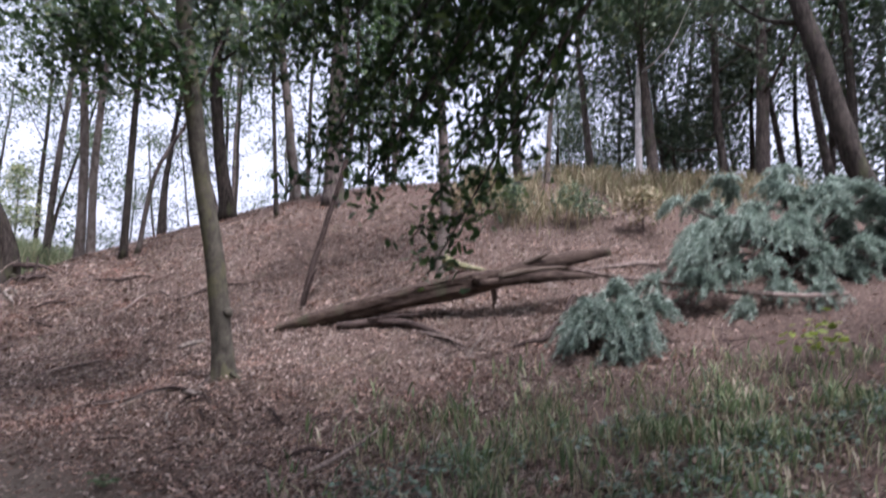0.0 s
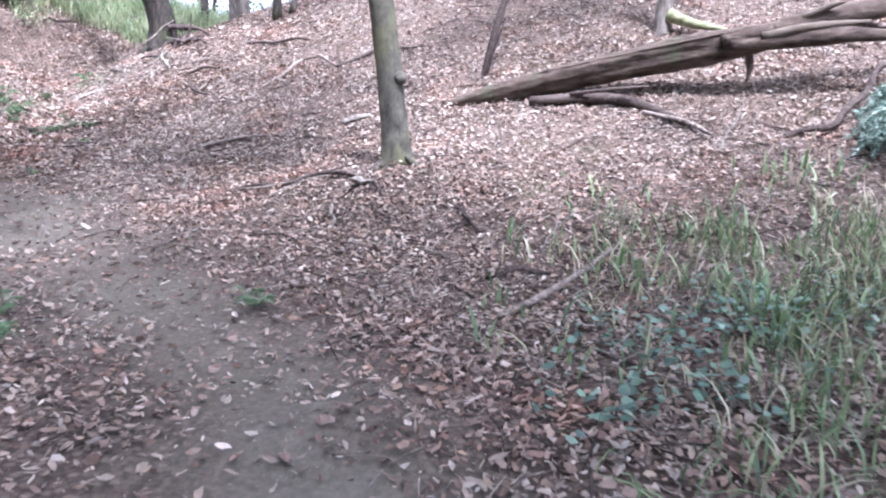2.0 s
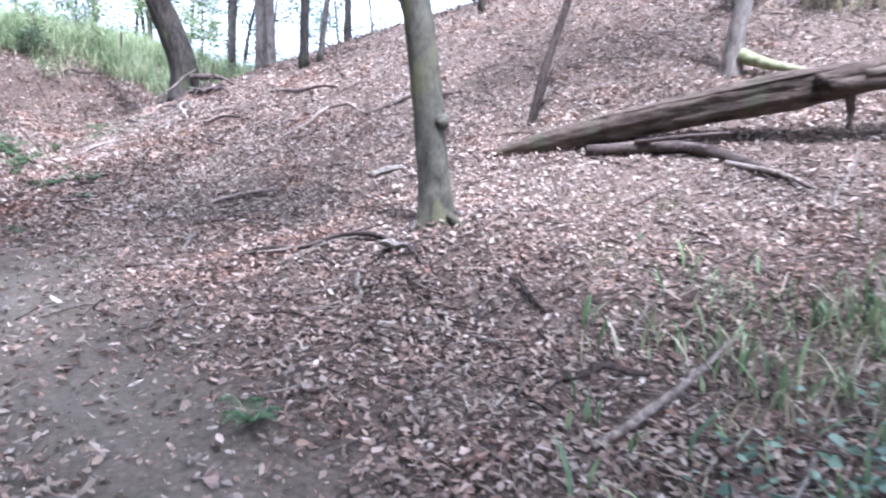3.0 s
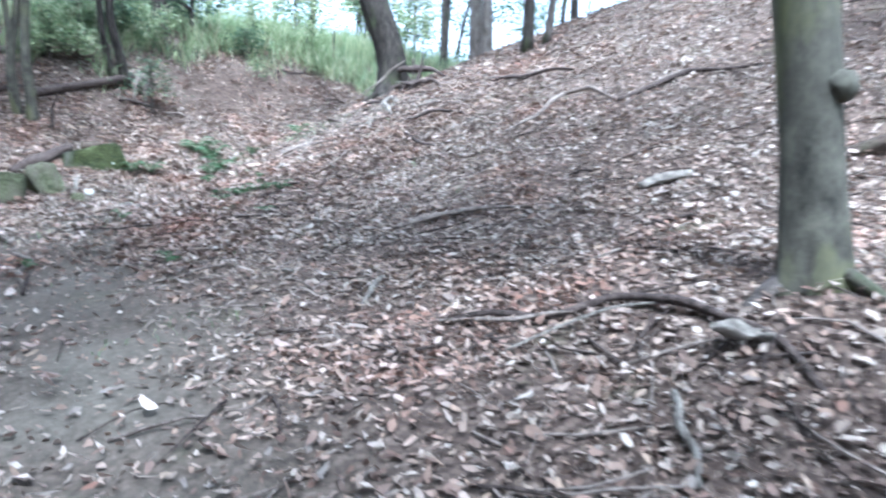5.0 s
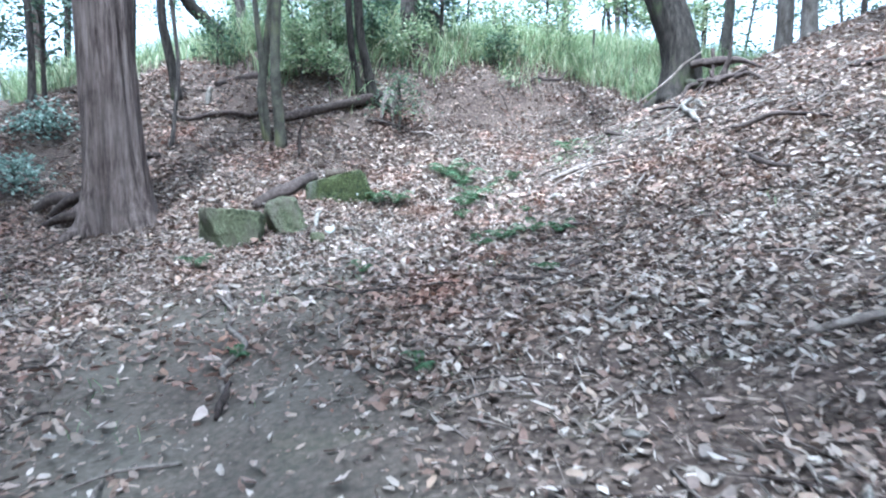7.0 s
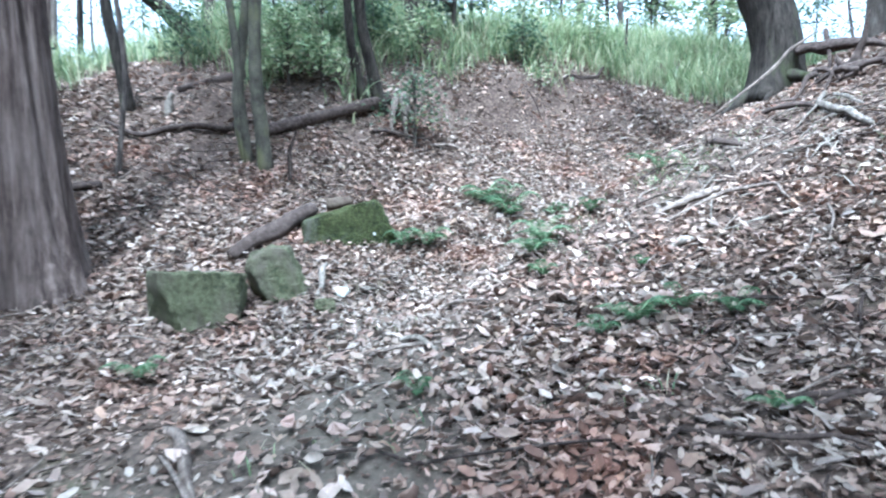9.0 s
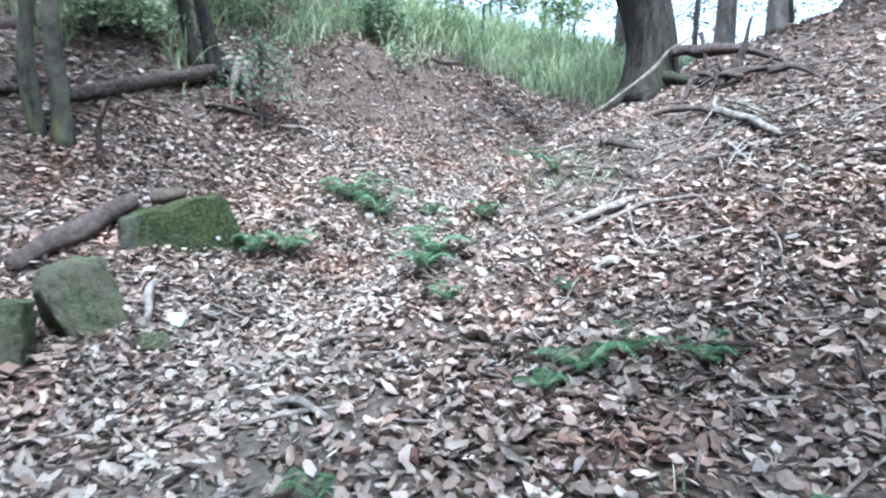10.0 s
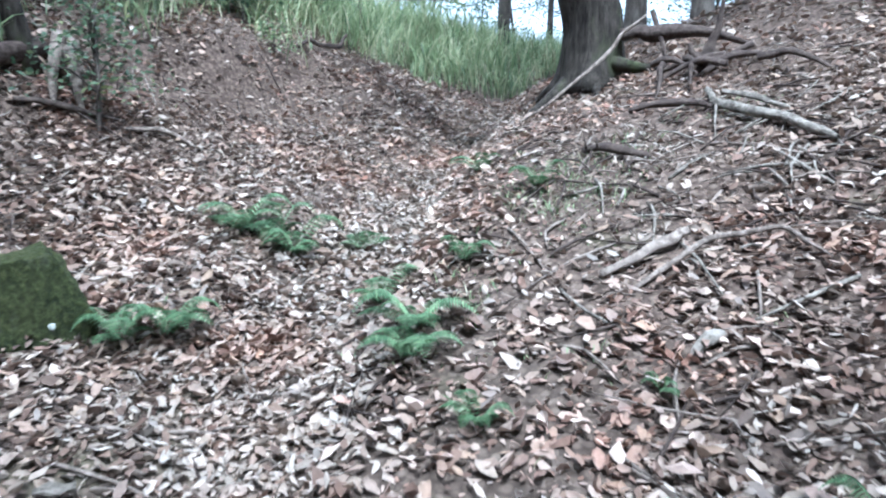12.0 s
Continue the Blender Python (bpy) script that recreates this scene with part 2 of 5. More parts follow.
def tube(pts, radii, sides=10, step=0.25, rough=0.0, seed=0, ridges=0.0, tip=False, flare=0.0, flare_height=0.3):
    """A tapering round limb through pts; rough: uneven skin in parts of the radius; ridges: upright furrows; flare: widening at the foot, with root lobes."""
    line, u = smooth_line(pts, step)
    r = np.interp(u, np.arange(len(radii)), radii)
    t = np.gradient(line, axis=0)
    t /= np.linalg.norm(t, axis=1)[:, None] + 1e-9
    side = np.cross(t[0], (0.3, 0.9, 0.31) if abs(t[0][2]) > 0.5 else (0, 0, 1))
    verts = []
    ang = np.linspace(0, 2 * np.pi, sides, endpoint=False)
    along = np.concatenate([[0], np.cumsum(np.linalg.norm(np.diff(line, axis=0), axis=1))])
    for i in range(len(line)):
        side = side - t[i] * np.dot(side, t[i])
        side /= np.linalg.norm(side)
        up = np.cross(t[i], side)
        ring = np.outer(np.cos(ang), side) + np.outer(np.sin(ang), up)
        k = np.ones(sides)
        if rough:
            k += rough * wob(np.cos(ang) * 1.6, np.sin(ang) * 1.6, along[i] * 1.7 + 0 * ang, seed)
        if ridges:
            k += ridges * np.sin(ang * 11 + 1.3 * np.sin(along[i] * 1.1 + seed)) * (0.6 + 0.4 * np.sin(ang * 3 + along[i]))
            k += ridges * 0.7 * np.sin(ang * 17 + 2 * np.sin(along[i] * 0.7))
        if flare:
            g = flare * math.exp(-along[i] / flare_height)
            k += g * (0.75 + 0.45 * np.sin(ang * 4 + seed) + 0.25 * np.sin(ang * 7 + 2 * seed))
        verts.append(line[i] + ring * (r[i] * k)[:, None])
    n = len(line)
    verts = np.vstack(verts)
    faces = [(i * sides + j, i * sides + (j + 1) % sides, (i + 1) * sides + (j + 1) % sides, (i + 1) * sides + j) for i in range(n - 1) for j in range(sides)]
    faces += [tuple(range(sides - 1, -1, -1)), tuple(range((n - 1) * sides, n * sides))]
    return verts, faces


def joined(geos):
    verts, faces, k = [], [], 0
    for v, f in geos:
        verts.append(np.asarray(v))
        faces += [tuple(int(i) + k for i in q) for q in f]
        k += len(v)
    return np.vstack(verts), faces


def frames_for(n, r, tilt):
    """n random leaf frames: direction along, across and normal, tilted off level by about that much."""
    yaw = r.uniform(0, 2 * np.pi, n)
    nor = np.stack([r.normal(0, tilt, n), r.normal(0, tilt, n), np.ones(n)], 1)
    nor /= np.linalg.norm(nor, axis=1)[:, None]
    al = np.stack([np.cos(yaw), np.sin(yaw), np.zeros(n)], 1)
    al -= nor * (al * nor).sum(1)[:, None]
    al /= np.linalg.norm(al, axis=1)[:, None]
    return al, np.cross(nor, al), nor


def leaves(at, length, width, al, ac, nor, curl, simple=False):
    """Pointed leaves, each folded along its midrib and curled; the simple kind has no midrib."""
    n = len(at)
    curl = np.broadcast_to(curl, n)
    shape = np.random.default_rng(n)
    prof = [(-0.5, 0.0), (-0.26, 0.4), (0.2, 0.5), (0.5, 0.04), (0.16, -0.5), (-0.3, -0.38)] if simple else [(-0.5, 0.0), (-0.3, 0.36), (0.02, 0.5), (0.34, 0.34), (0.5, 0.0), (0.34, -0.34), (0.02, -0.5), (-0.3, -0.36), (-0.25, 0.0), (0.05, 0.0), (0.32, 0.0)]
    k = len(prof)
    v = np.zeros((n, k, 3))
    for j, (a, b) in enumerate(prof):
        lift = curl * (a * a + abs(b) * 0.55)
        ja, jb, jc = shape.normal(0, 0.05, n), shape.normal(0, 0.1, n) if b else 0.0, shape.normal(0, 0.06, n)
        v[:, j] = at + al * ((a + ja) * length)[:, None] + ac * ((b + jb) * width)[:, None] + nor * ((lift + jc) * length)[:, None]
    tri = [(0, 5, 1), (1, 5, 4), (1, 4, 2), (2, 4, 3)] if simple else [(0, 8, 1), (0, 7, 8), (1, 8, 9), (1, 9, 2), (2, 9, 10), (2, 10, 3), (3, 10, 4), (4, 10, 5), (5, 10, 6), (6, 10, 9), (6, 9, 8), (6, 8, 7)]
    f = (np.arange(n)[:, None, None] * k + np.array(tri)[None]).reshape(-1, 3)
    return v.reshape(-1, 3), f


def diamonds(at, length, width, al, ac, nor):
    """Simple folded leaves for crowns: four corners, two faces."""
    n = len(at)
    v = np.zeros((n, 4, 3))
    v[:, 0] = at - al * (length * 0.5)[:, None]
    v[:, 1] = at + ac * (width * 0.5)[:, None] + nor * (width * 0.15)[:, None]
    v[:, 2] = at + al * (length * 0.5)[:, None]
    v[:, 3] = at - ac * (width * 0.5)[:, None] + nor * (width * 0.15)[:, None]
    f = (np.arange(n)[:, None, None] * 4 + np.array([(0, 2, 1), (0, 3, 2)])[None]).reshape(-1, 3)
    return v.reshape(-1, 3), f


def blades(at, height, width, lean, r):
    """Arching grass blades: seven corners each."""
    n = len(at)
    yaw = r.uniform(0, 2 * np.pi, n)
    d = np.stack([np.cos(yaw), np.sin(yaw), np.zeros(n)], 1)
    s = np.stack([-np.sin(yaw), np.cos(yaw), np.zeros(n)], 1)
    v = np.zeros((n, 7, 3))
    for j, (u, w) in enumerate([(0, 0.5), (0.4, 1.0), (0.75, 0.75)]):
        c = at + d * (lean * height * u * u)[:, None] + np.array([0, 0, 1]) * (height * (u - 0.35 * lean * u**3))[:, None]
        v[:, 2 * j], v[:, 2 * j + 1] = c - s * (width * w / 2)[:, None], c + s * (width * w / 2)[:, None]
    v[:, 6] = at + d * (lean * height)[:, None] + np.array([0, 0, 1]) * (height * (1 - 0.35 * lean))[:, None]
    f = (np.arange(n)[:, None, None] * 7 + np.array([(0, 1, 3), (0, 3, 2), (2, 3, 5), (2, 5, 4), (4, 5, 6)])[None]).reshape(-1, 3)
    return v.reshape(-1, 3), f


# ---- the land: a path in a hollow, a hill beside it and a bank across ----
LIE = (
    (-3.32, -2.48, -1.68, -0.97, -0.42, -0.11, -0.17, -0.64, -1.38, -2.21),
    (-1.26, -0.96, -0.61, -0.3, -0.16, -0.05, 0.0, -0.3, -0.67, -0.98),
    (0.83, 0.57, 0.48, 0.38, 0.09, -0.15, -0.07, 0.01, 0.11, 0.36),
    (2.96, 2.23, 1.63, 0.89, 0.23, -0.08, -0.19, 0.56, 1.2, 1.81),
    (4.86, 3.83, 2.51, 0.91, 0.32, 1.14, 1.18, 2.09, 2.97, 3.25),
    (5.92, 4.37, 2.84, 1.93, 3.09, 3.68, 4.04, 4.64, 4.75, 4.19),
    (6.42, 5.03, 3.6, 2.72, 4.36, 6.19, 6.49, 6.13, 5.34, 4.62),
    (6.77, 5.83, 4.57, 3.2, 3.7, 5.26, 5.89, 5.93, 5.5, 5.12),
    (7.2, 6.21, 4.96, 3.59, 3.04, 3.53, 4.36, 5.12, 5.52, 5.76),
)
LIE_X, LIE_Y, LIE_STEP = -26.0, -7.0, 4.4
# the steep bank and the gully below it, added to the lie of the land
BANK = (
    (-0.38, -0.10, 0.20, 0.42, 0.27, -0.16, -0.21, -0.05),
    (-0.16, 0.15, 0.55, 0.88, 0.44, -0.00, -0.09, 0.02),
    (0.07, 0.52, 0.99, 1.08, 0.64, 0.40, -0.03, 0.01),
    (0.26, 0.82, 1.32, 1.49, 1.15, 0.12, -0.13, 0.00),
    (0.33, 0.78, 1.19, 1.54, 0.94, -0.32, -0.15, 0.10),
    (0.34, 0.77, 1.21, 1.57, 1.25, 0.05, -0.43, 0.05),
    (0.32, 0.73, 1.10, 1.26, 0.92, 0.13, -0.30, 0.07),
    (0.27, 0.60, 0.89, 0.96, 0.62, 0.09, -0.11, 0.01),
    (0.19, 0.46, 0.70, 0.84, 0.77, 0.27, 0.03, -0.01),
    (0.08, 0.30, 0.54, 0.76, 0.86, 0.62, 0.28, -0.03),
)
BANK_X, BANK_Y, BANK_STEP_X, BANK_STEP_Y = -20.5, 6.5, 1.5, 1.8
TRACK = np.array([(0.2, -3), (-0.5, 1), (-1.7, 4.1), (-2.8, 5.4), (-4.2, 6.15), (-5.6, 6.75), (-7.2, 7.4), (-8.5, 7.95), (-9.5, 8.85), (-10.15, 9.8), (-10.6, 11.0), (-11.0, 12.5), (-11.4, 14.5), (-11.7, 17.0), (-12.0, 19.0)])


def track_distance(x, y):
    best = np.full(np.shape(x), 1e9)
    for a, b in zip(TRACK[:-1], TRACK[1:]):
        d = b - a
        u = np.clip(((x - a[0]) * d[0] + (y - a[1]) * d[1]) / (d @ d), 0, 1)
        best = np.minimum(best, np.hypot(x - a[0] - u * d[0], y - a[1] - u * d[1]))
    return best


def path_width(x):
    return np.interp(x, (-10.4, -9.6, -8.6, -5.0, -3.5), (0.45, 0.8, 0.95, 0.9, 0.62))


def spline(u):
    return ((1 - u) ** 3 / 6, (3 * u**3 - 6 * u**2 + 4) / 6, (-3 * u**3 + 3 * u**2 + 3 * u + 1) / 6, u**3 / 6)


def lattice(c, fx, fy):
    """A smooth sheet over a lattice of heights, at lattice places fx, fy."""
    ny, nx = c.shape
    ix, iy = np.clip(np.floor(fx).astype(int), 1, nx - 3), np.clip(np.floor(fy).astype(int), 1, ny - 3)
    bx, by = spline(np.clip(fx - ix, 0, 1)), spline(np.clip(fy - iy, 0, 1))
    z = 0.0
    for j in range(4):
        for i in range(4):
            z = z + by[j] * bx[i] * c[iy - 1 + j, ix - 1 + i]
    return z


BANK_SHEET = np.pad(np.array(BANK), 3)


def land(x, y, rough=True):
    """Height of the ground."""
    x, y = np.asarray(x, float), np.asarray(y, float)
    z = lattice(np.array(LIE), (x - LIE_X) / LIE_STEP, (y - LIE_Y) / LIE_STEP)
    z = z + lattice(BANK_SHEET, (x - BANK_X) / BANK_STEP_X + 3, (y - BANK_Y) / BANK_STEP_Y + 3)
    z = z + 0.2 * np.exp(-((x + 2.8) ** 2 + (y - 8.6) ** 2) / 0.6) + 0.3 * np.exp(-((x + 14.3) ** 2 + (y - 13.7) ** 2) / 2.4) + 0.12 * np.exp(-((x + 2.75) ** 2 + (y - 11.5) ** 2) / 0.12)
    # the cut lip of the bank, where the soil has slipped
    z = z + 0.2 * np.tanh((-13.55 - x + 0.1 * np.sin(y * 3.1)) / 0.14) * np.exp(-(((y - 14.8) / 1.1) ** 4) - ((x + 13.55) / 0.6) ** 2)
    far = np.clip((np.hypot(x + 6, y - 9) - 24) / 50, 0, 1)
    z = z * (1 - far) - 9.0 * far
    if rough:
        z = z + 0.03 * wob(x * 1.1, y * 1.1, 0 * x, 11) + 0.012 * wob(x * 5, y * 5, 0 * x, 12, 2)
        z = z + 0.06 * wob(x * 1.9, y * 1.9, 0 * x, 15, 3) * np.clip((-12.2 - x) / 1.2, 0, 1)
        z = z - (0.04 + 0.2 * np.clip((-9.7 - x) / 0.9, 0, 1) + 0.12 * np.clip((y - 12.4) / 1.2, 0, 1) * np.clip((19 - y) / 2, 0, 1) * (x < -9)) * np.exp(-((track_distance(x, y) / np.interp(x, (-11, -9.5), (0.52, 0.38))) ** 2))
    return z


def ground_axis(lo, hi, step, reach):
    mid = np.arange(lo, hi + 1e-6, step)
    out, s = [], step
    p = 0.0
    while p < reach:
        s *= 1.25
        p += s
        out.append(p)
    out = np.array(out)
    return np.concatenate([(lo - out)[::-1], mid, hi + out])


gx, gy = ground_axis(-24, 11, 0.16, 900), ground_axis(-3, 24, 0.16, 900)
GX, GY = np.meshgrid(gx, gy)
nxg, nyg = len(gx), len(gy)
gi = (np.arange(nyg - 1)[:, None] * nxg + np.arange(nxg - 1)[None]).ravel()
ground = part("ground", (np.stack([GX.ravel(), GY.ravel(), land(GX, GY).ravel()], 1), np.stack([gi, gi + 1, gi + nxg + 1, gi + nxg], 1)), M["earth"])
tagged(ground, "dark brown woodland earth with a worn grey-brown footpath", "ground", kind="structure")
worn = ground.data.attributes.new("worn", "FLOAT", "POINT")
worn.data.foreach_set("value", (np.exp(-((track_distance(GX, GY) / (path_width(GX) + 0.05)) ** 2)) * (0.75 + 0.35 * wob(GX * 2, GY * 2, 0 * GX, 5)) * np.clip((GX + 10.5) / 1.5, 0.25, 1)).astype(np.float32).ravel())


def on_land(x, y, lift=0.0):
    return np.array((x, y, float(land(x, y)) + lift))

# ---- trees ----
def crown_leaves(centres, spread, per, size, r, droop=0.0):
    c = np.repeat(np.asarray(centres), per, axis=0)
    at = c + r.normal(0, 1, c.shape) * np.array([spread, spread, spread * 0.6])
    at[:, 2] -= droop * np.abs(r.normal(0, spread, len(at)))
    al, ac, nor = frames_for(len(at), r, 0.7)
    s = size * r.uniform(0.6, 1.3, len(at))
    return diamonds(at, s, s * 0.55, al, ac, nor)


def tree(name, pts, r0, r1, top, material, label, crown=None, limbs=7, first=0.45, reach=2.2, clumps=5, per=55, spread=0.5, size=0.14, seed=1, sides=12,
         rough=0.08, ridges=0.0, flare=0.5, flare_height=0.25, wander=0.25, category="tree", group="", droop=0.0, step=0.3):
    """A standing tree: trunk through pts and on up to the height top, limbs and a leafy crown."""
    r = np.random.default_rng(seed)
    p = [np.array(q, float) for q in pts]
    base = p[0].copy()
    p[0] = p[0] - np.array((0, 0, 0.15))
    way = (p[-1] - p[-2]) / max(0.1, np.linalg.norm(p[-1] - p[-2]))
    while p[-1][2] < top:
        way = way * 0.8 + np.array((0, 0, 0.25)) + np.append(r.normal(0, 0.06 * wander * 4, 2), 0)
        way /= np.linalg.norm(way)
        p.append(p[-1] + way * 1.6)
    zs = np.array([q[2] for q in p])
    radii = np.interp(zs, [base[2], max(zs[-1], base[2] + 1)], [r0, r1])
    ob = thing(name, base, label, category, group)
    part("trunk", tube(p, radii, sides, step, rough, seed, ridges, flare=flare, flare_height=flare_height), material, ob)
    line, u = smooth_line(p, 0.3)
    centres = []
    for i in range(limbs):
        f = first + (0.97 - first) * (i + r.uniform(0, 0.6)) / max(1, limbs)
        k = min(int(f * len(line)), len(line) - 1)
        s, yaw = line[k], r.uniform(0, 6.28)
        ln = reach * (1.15 - 0.6 * f) * r.uniform(0.7, 1.2)
        d = np.array((math.cos(yaw), math.sin(yaw), r.uniform(0.25, 0.8)))
        mid, end = s + d * ln * 0.5, s + d * ln + np.array((0, 0, 0.25 * ln - droop * ln))
        rl = max(0.012, np.interp(s[2], [base[2], zs[-1]], [r0, r1]) * 0.42)
        part("limb", tube([s, mid + r.normal(0, 0.12, 3), end], [rl, rl * 0.65, rl * 0.25], 5, 0.7), material, ob)
        for _ in range(clumps):
            centres.append(s + (end - s) * r.uniform(0.35, 1.1) + r.normal(0, 0.28 * reach / 2, 3))
    if crown and centres:
        part("crown", crown_leaves(centres, spread, per, size, r, droop), crown, ob, smooth=False)
    return ob


# the smooth grey tree beside the path, with its burl
grey = tree("broadleaf_tree", [(-2.77, 8.66, 0.72), (-2.86, 8.64, 1.5), (-2.97, 8.6, 2.4), (-3.1, 8.55, 3.1), (-3.27, 8.45, 4.3), (-3.45, 8.38, 5.8)], 0.135, 0.06, 11.5, M["beech"],
            "slender smooth grey-barked tree with a burl, leaning by the path", M["canopy"], limbs=8, first=0.6, reach=2.6, seed=3, sides=20, rough=0.06, flare=0.7, flare_height=0.36, step=0.08)
burl = bmesh.new()
bmesh.ops.create_icosphere(burl, subdivisions=3, radius=0.07)
for v in burl.verts:
    v.co *= 1 + 0.16 * noise.noise(v.co * 22)
    v.co.z *= 0.95
part("burl", (np.array([v.co[:] for v in burl.verts]) + np.array((-2.755, 8.59, 1.66)), [tuple(v.index for v in f.verts) for f in burl.faces]), M["beech"], grey, "round burl on the trunk")
burl.free()

r = np.random.default_rng(14)
low = []
for end in ((-4.9, 8.1, 5.0), (-4.2, 7.7, 5.4), (-5.5, 8.3, 5.5), (-3.7, 8.0, 4.7), (-4.6, 7.4, 5.9)):
    end, s0 = np.array(end), np.array((-3.35, 8.42, 4.9))
    part("limb", tube([s0, (s0 + end) / 2 + (0, 0, 0.35), end], [0.04, 0.025, 0.008], 6, 0.2), M["beech"], grey)
    low += [s0 + (end - s0) * f + r.normal(0, 0.22, 3) for f in r.uniform(0.35, 1.1, 9)]
part("foliage", crown_leaves(low, 0.27, 42, 0.13, r, 0.2), M["broad"], grey, "dark evergreen-looking leaves on low limbs", smooth=False)

# the thin leaning sapling by the low end of the log, forked
sap = tree("sapling", [(-2.5, 11.56, 1.62), (-2.3, 11.6, 2.5), (-2.0, 11.66, 3.55), (-1.7, 11.7, 4.7)], 0.06, 0.025, 7.2, M["darkstick"],
           "thin dark leaning sapling beside the fallen log", M["broad"], limbs=5, first=0.6, reach=1.5, clumps=4, per=40, spread=0.3, size=0.11, seed=8, sides=8, flare=0.3)
part("fork", tube([(-2.46, 11.52, 1.78), (-2.3, 11.45, 2.2), (-2.16, 11.42, 2.55)], [0.035, 0.03, 0.012], 7, 0.15), M["darkstick"], sap)

# the pale trunk behind the log, with evergreen boughs hanging over it
pale = tree("evergreen_tree", [(-0.06, 12.58, 2.4), (-0.02, 12.57, 3.15), (0.05, 12.55, 3.7), (0.0, 12.4, 5.2), (-0.1, 12.2, 6.5)], 0.12, 0.05, 9.5, M["tan"],
            "pale-trunked evergreen tree behind the fallen log", M["broad"], limbs=8, first=0.5, reach=1.8, clumps=5, per=60, spread=0.36, size=0.12, seed=21, sides=14, flare=0.5, droop=0.2)
part("root", tube([on_land(0.02, 12.5, 0.25), on_land(0.35, 12.35, 0.16), on_land(0.85, 12.3, 0.05)], [0.09, 0.055, 0.02], 8, 0.12, 0.15, 4), M["greenwood"], pale, "yellow-green mossy root")

# the evergreen beside the start of the path, whose boughs hang into the way
over = tree("evergreen_tree", [(3.6, 2.3, float(land(3.6, 2.3))), (3.5, 2.4, 1.8), (3.2, 2.6, 4.0), (2.9, 2.8, 5.5)], 0.14, 0.05, 8.5, M["dark"],
            "dark evergreen tree with glossy leaves hanging over the path", M["broad"], limbs=15, first=0.62, reach=4.8, clumps=9, per=54, spread=0.5, size=0.16, seed=22, sides=12, flare=0.4)
r = np.random.default_rng(4)
bough_leaves, tail_leaves = [], []
for k in range(27):
    s0 = np.array((3.1 - 0.02 * k, 2.7, 4.2 + 0.1 * k))
    end = np.array((r.uniform(-1.25, 0.5), r.uniform(3.9, 4.9), r.uniform(2.3, 3.6)))
    if k < 4:
        end = np.array(((-0.1, 4.05, 1.72), (-0.2, 4.15, 1.95), (0.25, 4.2, 2.2), (-0.55, 4.2, 2.25))[k])
    elif k > 19:
        end = np.array((r.uniform(-2.0, 1.2), r.uniform(4.2, 5.6), r.uniform(3.2, 3.9)))
    mid = s0 * 0.4 + end * 0.6 + np.array((0, 0, 0.9 if k < 4 else 0.5))
    part("bough", tube([s0, mid, end], [0.03, 0.016, 0.004], 6, 0.2), M["dark"], over)
    line, _ = smooth_line([s0, mid, end], 0.05)
    line = line[int(len(line) * 0.55):]
    bough_leaves.append(line + r.normal(0, 0.05, line.shape))
at = np.repeat(np.vstack(bough_leaves), 9, axis=0)
at = at + r.normal(0, 0.085, at.shape)
al, ac, nor = frames_for(len(at), r, 0.8)
al = al - np.array((0, 0, 0.6))
al /= np.linalg.norm(al, axis=1)[:, None]
ac = np.cross(nor, al)
ac /= np.linalg.norm(ac, axis=1)[:, None]
sz = r.uniform(0.05, 0.1, len(at))
part("hanging_foliage", leaves(at, sz, sz * 0.42, al, ac, np.cross(al, ac), 0.15, True), M["broad"], over, smooth=False)
# a tall tree beside the way whose high boughs reach across
side = tree("pine_tree", [(-7.2, 3.4, float(land(-7.2, 3.4))), (-7.1, 3.5, 2.5), (-6.9, 3.7, 5.0)], 0.17, 0.07, 9.5, M["dark"], "tall dark tree with high boughs over the path", M["needles"], limbs=16, first=0.5, reach=5.0, clumps=10, per=95, spread=0.5, size=0.16, seed=24, flare=0.4)

# unseen tree, added so that its crown shades the start of the path
near = tree("broadleaf_tree", [(2.3, -0.9, float(land(2.3, -0.9))), (2.2, -0.7, 2.5), (1.9, -0.3, 5.0)], 0.16, 0.07, 10.0, M["dark"], "unseen tall dark tree added to shade the start of the path", M["broad"], limbs=16, first=0.55, reach=5.0, clumps=9, per=60, spread=0.55, size=0.2, seed=27, flare=0.4)

# the big cedar by the boulders
cedar = tree("cedar_tree", [(-12.4, 8.38, 0.9), (-12.43, 8.36, 2.0), (-12.47, 8.33, 3.6), (-12.5, 8.3, 6.0)], 0.3, 0.13, 15.0, M["cedar"],
             "large cedar trunk with fibrous red-brown bark and flared foot", M["needles"], limbs=12, first=0.5, reach=2.8, clumps=5, per=40, spread=0.4, size=0.16, seed=5, sides=110, rough=0.04, ridges=0.05,
             flare=0.72, flare_height=0.55, wander=0.05, step=0.12)
for k, (yaw, ln) in enumerate(((-1.9, 0.8), (-2.6, 0.9), (-1.2, 0.75), (0.2, 0.6), (2.4, 0.8))):
    q = [(-12.4 + math.cos(yaw) * d, 8.38 + math.sin(yaw) * d) for d in (0.25, 0.5 * ln + 0.1, ln)]
    part("root", tube([on_land(q[0][0], q[0][1], 0.22), on_land(q[1][0], q[1][1], 0.05), on_land(q[2][0], q[2][1], -0.04)], [0.13, 0.08, 0.03], 9, 0.1, 0.15, k), M["cedar"], cedar)

